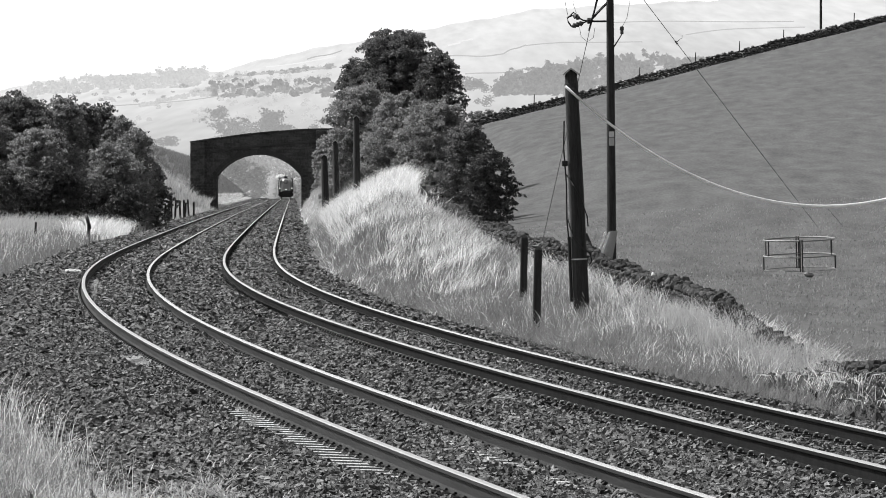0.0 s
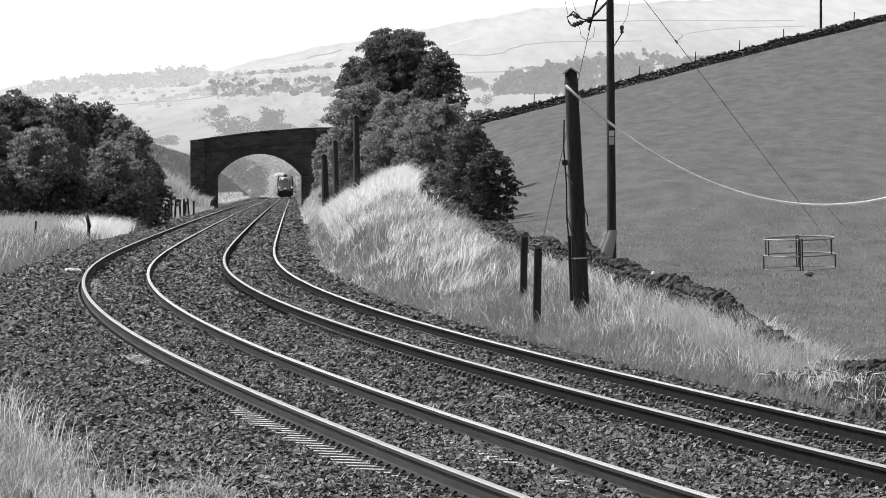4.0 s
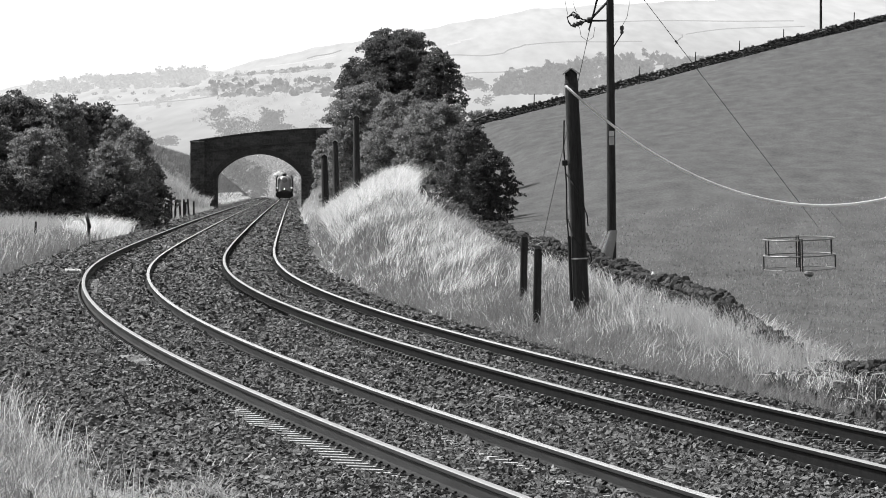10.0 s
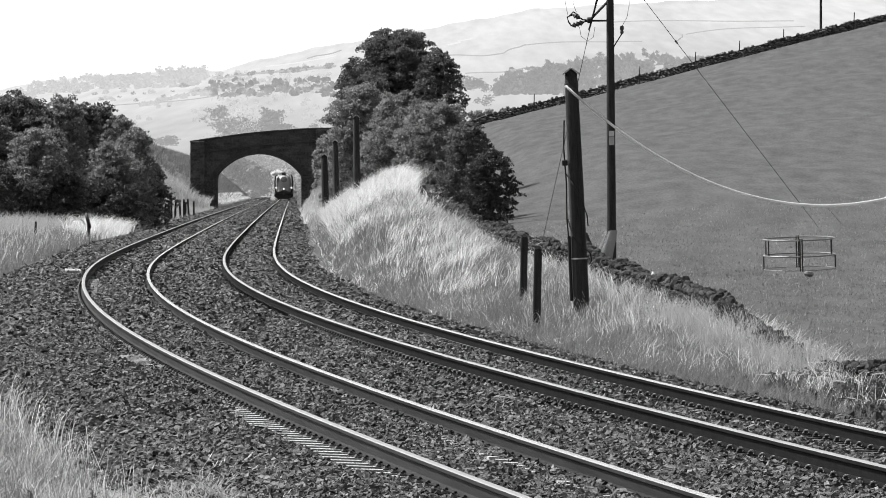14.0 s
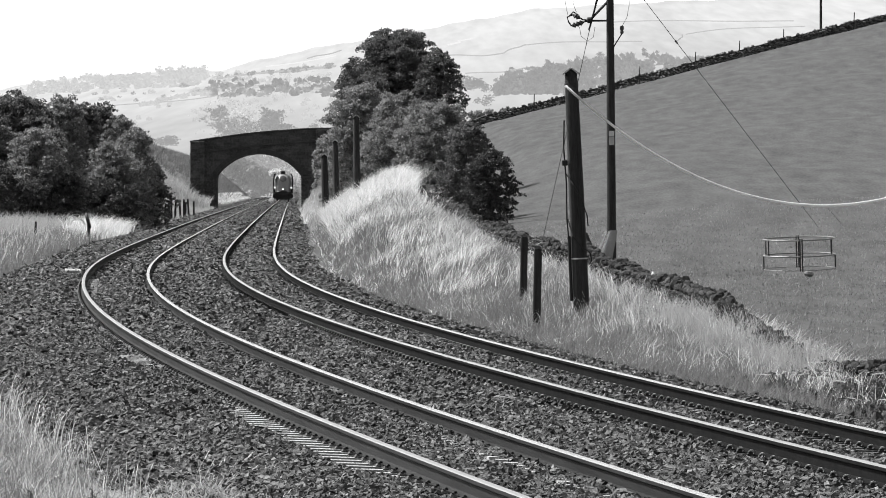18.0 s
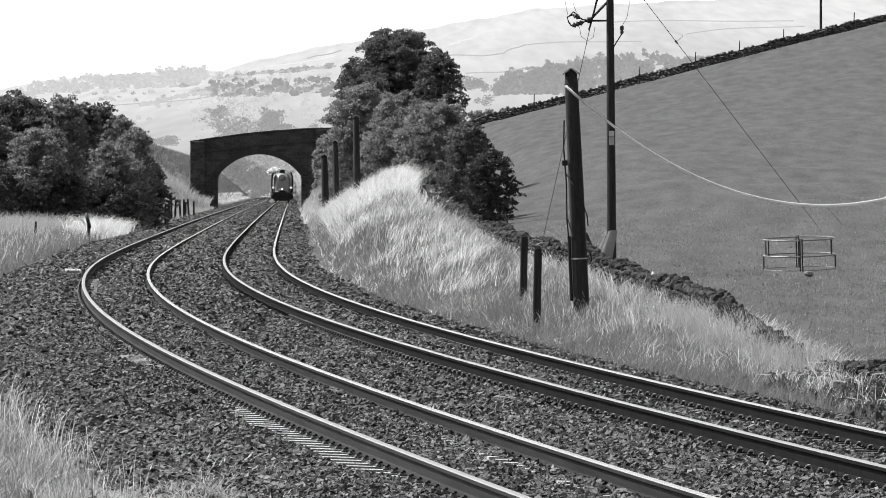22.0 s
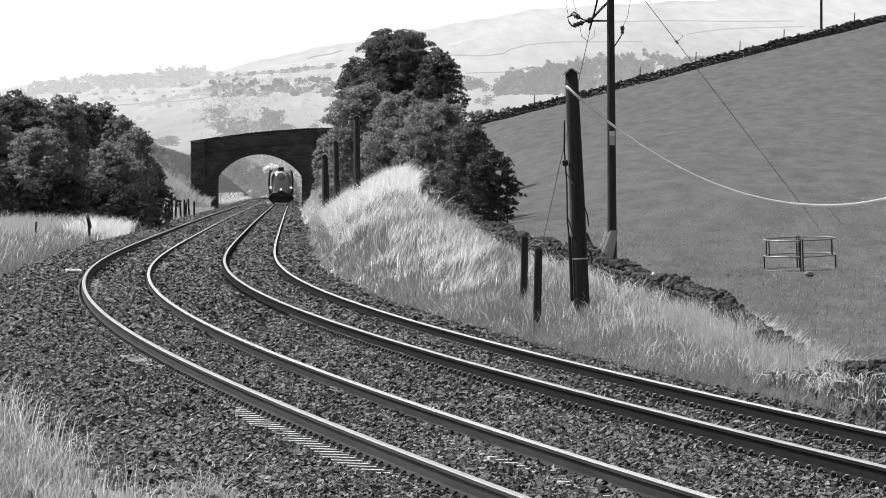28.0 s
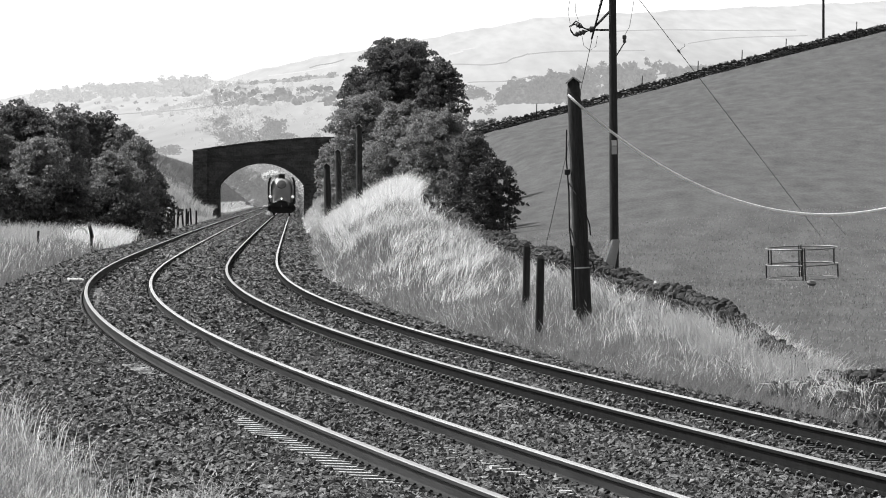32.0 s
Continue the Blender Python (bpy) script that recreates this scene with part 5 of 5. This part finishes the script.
part("knob", lathe([(0.02, 0), (0.045, 0.02), (0.05, 0.06), (0.03, 0.1)], 10), M_WHITE, knob)

# ---- the ridge: a pole and small posts at the wall ----
zr = gz(41.5, 776)
wood_pole("power_pole", 41.5, 776, zr, 8.5, 0.15, 0.12, "distant thin wooden power pole on the ridge", "pole")
for x in (-0.3, 9.9, 21.4, 27.5, 32.3, 37.1, 44.8):
    z0 = gz(x, 771)
    t = thing("fence_post", pose(x, 770.6, z0, 0, 2, 0), "thin fence post standing at the ridge wall", "post", "posts on the ridge wall")
    part("shaft", box((0, 0, 0.85), (0.12, 0.12, 2.1), taper=0.8), M_WOOD, t)

# ---- the left side: fence, box, post ----
for k in range(11):
    y = 400 + 10.5 * k
    x = float(line_x(y)) - 2.5 - 2.15 + 0.06 * k - 0.1 * math.sin(k * 1.7)
    z0 = gz(x, y)
    t = thing("fence_post", pose(x, y, z0, 0, (k % 3 - 1) * 3, 0), "dark leaning timber fence post beside the cess", "post", "fence posts by the line")
    part("shaft", box((0, 0, 0.55 + 0.1 * (k % 2)), (0.14, 0.14, 1.4 + 0.2 * (k % 2)), taper=0.85), M_WOOD, t)
z0 = gz(-14.6, 290)
eq = thing("lineside_drum", pose(-14.75, 290, z0 + 0.12), "dark cable drum and pale frame in long grass", "drum")
part("drum", lathe([(0.3, -0.06), (0.32, -0.03), (0.32, 0.03), (0.3, 0.06)], 20, Matrix.Translation((0.18, 0, 0.75)) @ Matrix.Rotation(radians(75), 4, "Y")), M_IRON, eq)
part("hoop", tube([(-0.25 + 0.3 * math.cos(a), 0, 0.55 + 0.3 * math.sin(a)) for a in np.linspace(0.2, 3.0, 12)], 0.03, 6), M_GALV, eq)
part("stand", box((0.2, 0.05, 0.15), (0.12, 0.12, 1.0)), M_IRON, eq)
z0 = gz(-15.6, 270)
t = thing("marker_post", pose(-15.6, 270, z0, 0, 3, 0), "short dark marker post in grass", "post")
part("shaft", box((0, 0, 0.3), (0.09, 0.09, 0.9), taper=0.9), M_WOOD, t)
slab = thing("concrete_slab", pose(float(line_x(184.0)) - 2.98, 184, float(bed_z(184.0, -2.98)) - 0.035, 0, 2, 4), "pale flat concrete slab lying beside the rail", "slab")
part("slab", box((0, 0, 0), (0.42, 3.0, 0.16), bevel=0.02), M_CONCRETE, slab)


# ---- grass ----
def blades(name, x, y, z, h, width, lean_x, material, label, curl=0.35):
    """Bent pointed blades; lean_x is how far the wind bends them."""
    n = len(x)
    a = rng.uniform(0, 2 * math.pi, n)
    side = np.stack([np.cos(a), np.sin(a), np.zeros(n)], -1) * (width * rng.uniform(0.6, 1.3, n))[:, None]
    bend = np.stack([lean_x + rng.normal(0, curl, n), rng.normal(0, curl, n), np.zeros(n)], -1) * h[:, None]
    base = np.stack([x, y, z], -1)
    rows = []
    for t, w in ((0.0, 0.8), (0.6, 1.1), (1.0, 0.0)):
        c = base + bend * (t * t) + np.array([0, 0, 1]) * (h * t * (1 - 0.15 * t))[:, None]
        rows += [c - side * w, c + side * w] if w else [c]
    v = np.stack(rows, 1)
    q = np.array([[0, 1, 3], [0, 3, 2], [2, 3, 4]])
    f = q[None] + (np.arange(n) * 5)[:, None, None]
    return tagged(obj(name, fast_mesh(name, v.reshape(-1, 3), f.reshape(-1, 3)), material), label, "grass", kind="stuff")


def bank_grass(n, y0, y1, u0, u1, h0, h1, width, material, label, lean=0.15, high=1.0, curl=0.35):
    """high above 1 thins the grass towards the track."""
    m = max(60, n // (22 if h1 > 0.5 else 6))
    cy, cu = rng.uniform(y0, y1, m), u0 + (u1 - u0) * rng.random(m) ** (1 / high)
    pick = rng.integers(0, m, n)
    y = np.clip(cy[pick] + rng.normal(0, 0.3, n), y0, y1)
    u = np.clip(cu[pick] + rng.normal(0, 0.13, n), u0, u1)
    keep = (y > 99) | (u < 2.3) | (rng.random(n) < 0.5)
    y, u = y[keep], u[keep]
    n = len(y)
    x = line_x(y) + 2.5 + u
    h = rng.uniform(h0, h1, n)
    return blades("long_grass", x, y, ground_z(x, y) - 0.03, h, width, lean, material, label, curl)


bank_grass(1100, 99, 150, 2.2, 4.5, 0.25, 0.6, 0.0035, M_STRAW, "long dry pale grass on the bank", 0.1, 2.2, 0.4)
bank_grass(1900, 88, 150, 2.2, 4.5, 0.25, 0.55, 0.0035, M_MISTGRASS, "long fading grass on the bank", 0.1, 1.6, 0.4)
bank_grass(1800, 100, 150, 1.5, 4.7, 0.12, 0.35, 0.0035, M_STRAW, "short dry grass low on the bank", 0.05, 1.0, 0.45)
bank_grass(34000, 84, 160, 1.3, 4.8, 0.12, 0.42, 0.0045, M_MEADOW, "long green grass among the dry stems", 0.08, 1.0, 0.4)
bank_grass(8000, 155, 250, 3.5, 4.7, 0.2, 0.42, 0.006, M_MEADOW, "short grass along the foot of the wall", 0.15)
bank_grass(2500, 150, 245, 4.2, 4.78, 0.25, 0.5, 0.006, M_MISTGRASS, "dry grass against the wall", 0.05)
bank_grass(3000, 104, 152, 4.1, 5.0, 0.25, 0.6, 0.004, M_MISTGRASS, "pale stems growing up the wall", 0.0, 1.0, 0.3)
bank_grass(1200, 96, 152, 4.3, 5.1, 0.3, 0.65, 0.004, M_STRAW, "dry stems growing up the wall", 0.0, 1.0, 0.55)
bank_grass(6000, 195, 262, 2.4, 4.2, 0.35, 0.75, 0.006, M_MEADOW, "tall green grass on the rise of the bank", 0.25)
bank_grass(1700, 200, 248, 3.2, 4.78, 0.4, 0.75, 0.006, M_STRAW, "tall pale grass where the bank rises", 0.2)
bank_grass(3600, 155, 250, 3.4, 4.65, 0.22, 0.48, 0.005, M_STRAW, "dry stems along the foot of the wall", 0.2)
bank_grass(1500, 205, 250, 2.2, 4.0, 0.4, 0.8, 0.006, M_STRAW, "seeding grass on the rise of the bank", 0.25)
bank_grass(5000, 215, 300, 1.95, 3.0, 0.2, 0.5, 0.006, M_STRAW, "short bright dry grass on the bank", 0.25, 1.0, 0.55)
bank_grass(17000, 238, 325, 2.2, 4.8, 0.5, 1.05, 0.007, M_STRAW, "tall bright seeding grass on the bank", 0.3, 1.2)
bank_grass(9000, 255, 325, 2.0, 3.3, 0.35, 0.85, 0.007, M_STRAW, "bright dry grass at the end of the bank", 0.2, 1.0, 0.45)
bank_grass(8000, 262, 330, 2.05, 3.7, 0.45, 0.95, 0.008, M_STRAW, "bright dry grass crowning the end of the bank", 0.25, 1.0, 0.3)
bank_grass(2800, 140, 225, 1.9, 4.1, 0.4, 0.8, 0.006, M_STRAW, "tall seeding grass on the bank", 0.3, 1.6)
bank_grass(17000, 140, 300, 1.6, 4.3, 0.2, 0.5, 0.007, M_MEADOW, "green grass under the tall stems", 0.25)
bank_grass(6000, 140, 250, 2.2, 4.3, 0.2, 0.5, 0.006, M_GRASS, "darker green grass under the tall stems", 0.25)
bank_grass(7000, 64, 100, 2.1, 3.0, 0.05, 0.2, 0.005, M_GRASS, "short weeds at the foot of the ballast", 0.1)
bank_grass(9000, 130, 340, 1.15, 2.2, 0.06, 0.25, 0.008, M_MEADOW, "fine short grass low on the bank", 0.2, 1.0, 0.6)
bank_grass(3000, 130, 330, 1.4, 2.6, 0.15, 0.4, 0.005, M_STRAW, "dry bent stems low on the bank", 0.3, 1.0, 0.7)
bank_grass(4000, 330, 660, 1.3, 2.0, 0.06, 0.22, 0.008, M_GRASS, "shorter green grass at the ballast edge")
bank_grass(4200, 97, 118, 3.9, 5.05, 0.35, 0.75, 0.004, M_MISTGRASS, "dry grass growing against the tumbled wall", 0.0, 1.0, 0.28)
bank_grass(900, 98, 114, 5.0, 5.5, 0.35, 0.65, 0.004, M_STRAW, "dry stems behind the tumbled wall", 0.1, 1.0, 0.35)
for m, n, h0, h1 in ((M_MEADOW, 500, 0.25, 0.5), (M_STRAW, 110, 0.3, 0.6)):
    blades("long_grass", rng.uniform(1.3, 3.2, n), (py_ := rng.uniform(118, 124, n)), ground_z(np.full(n, 2.3), py_) - 0.05, rng.uniform(h0, h1, n), 0.004, 0.05, m, "grass growing up round the pole's foot", 0.3)
wy = rng.uniform(86, 98, 420)
wx = line_x(wy) + 2.5 + rng.uniform(3.2, 4.7, 420)
blades("long_grass", wx, wy, ground_z(wx, wy), rng.uniform(0.2, 0.55, 420), 0.004, 0.1, M_STRAW, "sparse dry stems over tumbled stones", 0.5)
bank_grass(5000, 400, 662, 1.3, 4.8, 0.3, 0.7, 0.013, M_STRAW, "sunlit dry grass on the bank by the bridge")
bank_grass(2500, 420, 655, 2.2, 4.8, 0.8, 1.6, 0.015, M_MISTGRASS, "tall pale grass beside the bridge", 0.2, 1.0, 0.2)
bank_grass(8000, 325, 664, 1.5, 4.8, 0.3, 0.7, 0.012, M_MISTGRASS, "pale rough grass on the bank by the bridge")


def left_grass(n, y0, y1, v0, v1, h0, h1, width, material, label, lean=0.1, curl=0.35):
    y, v = rng.uniform(y0, y1, n), rng.uniform(v0, v1, n)
    x = line_x(y) - 2.5 - v
    z = np.maximum(ground_z(x, y), np.where((v < 2.5) & (y < 100), bed_z(y, -2.5 - v), -9))
    return blades("long_grass", x, y, z - 0.03, rng.uniform(h0, h1, n), width, lean, material, label, curl)


left_grass(20000, 150, 330, 2.4, 9.0, 0.3, 0.65, 0.007, M_MEADOW, "rough grey-green grass beside the line")
left_grass(3800, 150, 330, 2.6, 9.0, 0.4, 0.75, 0.005, M_STRAW, "dry stems among the rough grass")
left_grass(3000, 265, 322, 4.2, 9.0, 0.6, 1.15, 0.008, M_MISTGRASS, "tall rough grass before the thicket", 0.1, 0.3)
left_grass(3000, 296, 335, 1.9, 4.0, 0.6, 1.15, 0.008, M_STRAW, "tall bright grass by the thicket")
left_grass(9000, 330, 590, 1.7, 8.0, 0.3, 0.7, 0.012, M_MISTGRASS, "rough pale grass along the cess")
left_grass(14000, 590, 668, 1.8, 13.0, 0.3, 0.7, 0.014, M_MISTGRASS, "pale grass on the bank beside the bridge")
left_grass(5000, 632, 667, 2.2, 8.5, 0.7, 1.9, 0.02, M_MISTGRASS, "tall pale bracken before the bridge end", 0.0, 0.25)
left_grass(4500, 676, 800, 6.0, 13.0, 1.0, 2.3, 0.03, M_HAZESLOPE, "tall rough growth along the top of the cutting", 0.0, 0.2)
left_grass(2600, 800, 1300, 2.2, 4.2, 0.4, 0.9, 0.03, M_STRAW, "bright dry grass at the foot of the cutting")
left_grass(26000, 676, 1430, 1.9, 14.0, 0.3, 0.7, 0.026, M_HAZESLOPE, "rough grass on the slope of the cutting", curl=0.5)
left_grass(2600, 49, 64, 2.7, 4.4, 0.1, 0.36, 0.0025, M_MEADOW, "fine long grass beside the ballast")
left_grass(2600, 43, 51, 1.9, 4.4, 0.06, 0.24, 0.005, M_GRASS, "dark leafy weeds beside the ballast", 0.0, 0.7)
left_grass(600, 49, 66, 2.45, 4.4, 0.12, 0.4, 0.0017, M_STRAW, "thin dry grass stems beside the ballast", 0.25, 0.6)
left_grass(400, 60, 82, 2.35, 3.6, 0.3, 0.6, 0.002, M_STRAW, "tall dry grass stems beside the ballast", 0.1)
left_grass(420, 50, 62, 1.0, 2.7, 0.04, 0.16, 0.0025, M_STRAW, "dry straw and stems lying on the ballast", 0.0, 1.6)
left_grass(900, 44, 56, 2.2, 3.2, 0.05, 0.2, 0.003, M_GRASS, "low weeds at the ballast edge")
left_grass(4200, 51, 58, 1.7, 3.3, 0.04, 0.16, 0.006, M_MISTGRASS, "leafy pale weeds creeping over the ballast", 0.0, 0.9)
left_grass(900, 62, 84, 3.0, 4.3, 0.2, 0.45, 0.003, M_MEADOW, "long grass beside the ballast", 0.0, 0.4)
left_grass(900, 56, 66, 2.7, 3.8, 0.1, 0.45, 0.0025, M_MISTGRASS, "pale leafy grass beside the ballast", 0.0, 0.4)


def field_grass(n, y0, y1, x0, x1, h0, h1, width, material, label):
    y = rng.uniform(y0, y1, n)
    x = np.maximum(rng.uniform(x0, x1, n), line_x(y) + 7.9)
    return blades("pasture_grass", x, y, ground_z(x, y) - 0.02, rng.uniform(h0, h1, n), width, 0.1, material, label)


field_grass(44000, 95, 330, -4, 24, 0.05, 0.14, 0.011, M_PASTURE, "short grazed pasture grass in tufts")
field_grass(20000, 95, 300, -4, 24, 0.05, 0.15, 0.01, M_MEADOW, "darker coarse tufts in the pasture")
dy = rng.uniform(100, 250, 170)
dx = line_x(dy) + rng.uniform(9, 26, 170)
flowers = scatter_lumps("daisies", np.stack([dx, dy, ground_z(dx, dy) + 0.07], -1), rng.uniform(0.008, 0.016, 170), OCT_V, OCT_F)
tagged(obj("daisies", flowers, M_WHITE), "tiny white flower heads scattered over the pasture", "flowers", kind="stuff")


def bramble(x, y, r, label, seed):
    """Arching bare canes over a low heap of dark leaves."""
    t = thing("bramble_bush", pose(x, y, gz(x, y)), label, "bush", "brambles on the wall")
    q = random.Random(seed)
    for _ in range(9):
        a, ln = q.uniform(0, 6.28), r * q.uniform(0.9, 1.7)
        part("cane", tube([(0.2 * r * math.cos(a), 0.2 * r * math.sin(a), 0), (0.5 * ln * math.cos(a), 0.5 * ln * math.sin(a), 0.85 * r), (0.85 * ln * math.cos(a), 0.85 * ln * math.sin(a), 0.9 * r),
                           (1.1 * ln * math.cos(a), 1.1 * ln * math.sin(a), 0.4 * r)], 0.006, 5, 0.5), M_STRAW if _ % 3 else M_BARK, t)
    blobs = [((q.uniform(-0.6, 0.6) * r, q.uniform(-0.6, 0.6) * r, q.uniform(0.15, 0.6) * r), r * q.uniform(0.35, 0.5)) for _ in range(7)]
    leaf_cloud("leaves", blobs, 900, 0.028, M_LEAF, t, clumps=16)
    return t


for k, (y, u, r) in enumerate(((88.5, 3.5, 0.5), (91, 3.75, 0.5), (94.5, 3.3, 0.32), (97, 4.0, 0.38), (100.5, 4.3, 0.34), (86, 3.15, 0.3), (93.5, 3.9, 0.36), (98, 4.5, 0.3), (104, 4.7, 0.3), (113, 4.8, 0.32), (119, 4.9, 0.3))):
    bramble(float(line_x(y)) + 2.5 + u, y, r, "dark bramble bush with dry canes over tumbled stones", 70 + k)


def dock(x, y, h, seed):
    t = thing("dock_plant", pose(x, y, gz(x, y) - 0.02, 0, 4, 0), "dark seeding dock plant beside the ballast", "plant", "docks beside the ballast")
    q = random.Random(seed)
    part("stem", tube([(0, 0, 0), (0.01, 0, h * 0.5), (0.0, 0.01, h)], 0.006, 6, 0.5), M_BARK, t)
    blobs = [((0.012 * math.sin(k * 2), 0.012 * math.cos(k * 3), h * (0.45 + 0.045 * k)), 0.034 - 0.0015 * k) for k in range(13)]
    leaf_cloud("seed_head", blobs, 12000, 0.006, M_LEAF, t, clumps=7)
    leaf_cloud("leaves", [((q.uniform(-0.1, 0.1), q.uniform(-0.1, 0.1), 0.1), 0.14) for _ in range(3)], 900, 0.035, M_MEADOW, t, clumps=7)
    return t


for k, (b, y, h) in enumerate(((-629, 47, 0.46), (-738, 46, 0.42))):
    dock(b / LENS * y, y, h, k)

# ---- tufts that sway in the wind ----
def tuft(x, y, n, h, width, material, seed, label):
    t = thing("grass_tuft", pose(x, y, gz(x, y) - 0.02), label, "grass", "tufts swaying in the wind")
    r = random.Random(seed)
    bm = bmesh.new()
    for _ in range(n):
        a, q = r.uniform(0, 6.28), r.uniform(0, 0.12)
        bx, by = q * math.cos(a), q * math.sin(a)
        hh, lx, ly = h * r.uniform(0.6, 1.1), r.uniform(-0.2, 0.35), r.uniform(-0.25, 0.25)
        add_tube(bm, [(bx, by, 0), (bx + lx * hh * 0.3, by + ly * hh * 0.3, hh * 0.6), (bx + lx * hh, by + ly * hh, hh)], width, 3, 0.6)
        add_tube(bm, [(bx + lx * hh * 0.75, by + ly * hh * 0.75, hh * 0.84), (bx + lx * hh, by + ly * hh, hh)], width * 2.2, 4, 0.3)
    part("stem_clump", bm, material, t)
    return t


TUFTS = []
tr = random.Random(12)
for k in range(14):
    y = tr.uniform(52, 59)
    x = float(line_x(y)) - 2.5 - tr.uniform(1.7, 3.2)
    TUFTS.append(tuft(x, y, 3, tr.uniform(0.25, 0.5), 0.0026, M_STRAW, k, "thin dry seeding grass stems beside the ballast"))
for k in range(22):
    y = tr.uniform(160, 310)
    x = float(line_x(y)) + 2.5 + tr.uniform(2.0, 4.0)
    TUFTS.append(tuft(x, y, 14, tr.uniform(0.6, 0.9), 0.0035, M_STRAW, 40 + k, "tall pale grass tuft bending in the wind"))
for k, (y, u) in enumerate(((64.5, 0.15), (66, -0.1), (73, 0.1), (74.5, -0.2))):
    x = float(line_x(y)) + 1.75 + u
    TUFTS.append(tuft(x, y, 8, 0.26, 0.0022, M_STRAW, 80 + k, "weed tuft growing between the rails"))

# ---- sleepers and their clips ----
for t, o in TRACKS:
    for k in range(205):
        s = 12 + k * 0.65
        x, y, z, h = along(s, o)
        sl = obj("sleeper", SLEEPER if o < 0 else SLEEPERDARK, None, t)
        tilt = CANT / GAUGE
        sl.matrix_basis = Matrix.Translation((x, y, z - 0.178)) @ Matrix.Rotation(h + 0.01 * math.sin(k * 2.1), 4, "Z") @ Matrix.Rotation(tilt, 4, "Y")
        for r in (-GAUGE / 2, GAUGE / 2):
            for sx in (-1, 1):
                if k > 150 and sx == 1:
                    continue
                c = obj("rail_chair" if o < 0 else "clip", CHAIR if o < 0 else (CLIP if k < 130 else CLIPDULL), None, sl)
                c.matrix_basis = Matrix.Translation((r + sx * 0.095, 0, 0.022)) @ Matrix.Rotation(0 if sx < 0 else math.pi, 4, "Z")


# ---- what moves ----
def loco_s(t):
    return s_at(1290.0 - 18.6 * t)


def motions():
    times = [0, 4, 8, 12, 16, 20, 24, 28, 32]
    o = APART / 2

    def at(s):
        x, y, z, h = along(s, o)
        return Matrix.Translation((x, y, z)) @ Matrix.Rotation(h, 4, "Z")
    for k, tf in enumerate(TUFTS):
        home = tf.matrix_basis.copy()
        amp = 5.0 if k < 14 else 3.5
        walk(tf, [(t, home @ pose(0, 0, 0, amp * 0.5 * math.sin(t * 1.9 + k), amp * math.sin(t * 2.6 + k * 1.7) * (0.6 + 0.4 * math.sin(t * 0.7 + k)), 0))
                  for t in np.arange(0, 32.3, 0.4)])
    walk(LOCO, [(t, at(loco_s(t))) for t in times])
    walk(TENDER, [(t, at(loco_s(t) + 15.0)) for t in times])
    walk(CHIMNEY_STEAM, [(t, at(loco_s(t) + 2.6) @ Matrix.Translation((-1.1 + 0.1 * math.sin(t * 1.3), 0, 0.04 * math.sin(t)))) for t in np.arange(0, 33, 2.0)])
    walk(SIDE_STEAM, [(t, at(loco_s(t)) @ Matrix.Translation((0.1 * math.sin(t * 0.8), 0, 0.05 * math.sin(t)))) for t in np.arange(0, 33, 2.0)])
    walk(SMOKE_BANK, [(t, at(loco_s(t) + 2.0) @ Matrix.Translation((0.2 * math.sin(t * 0.5), 0, 0.1 * math.sin(t * 0.7)))) for t in np.arange(0, 33, 2.0)])
    walk(COCK_STEAM, [(t, at(loco_s(t)) @ Matrix.Translation((-3.0 if math.sin(t * 1.1) > 0 else -2.6, 0.5, 0))) for t in np.arange(0, 33, 2.0)])
    walk(DRIFT_STEAM, [(t, Matrix.Translation(p)) for t, p in ((0, (-32.2, 1312, -1.6)), (8, (-31.7, 1300, -1.5)), (13, (-30.9, 1290, -1.4)), (20, (-27.2, 1280, -1.3)), (32, (-25, 1275, -1.2)))])


motions()
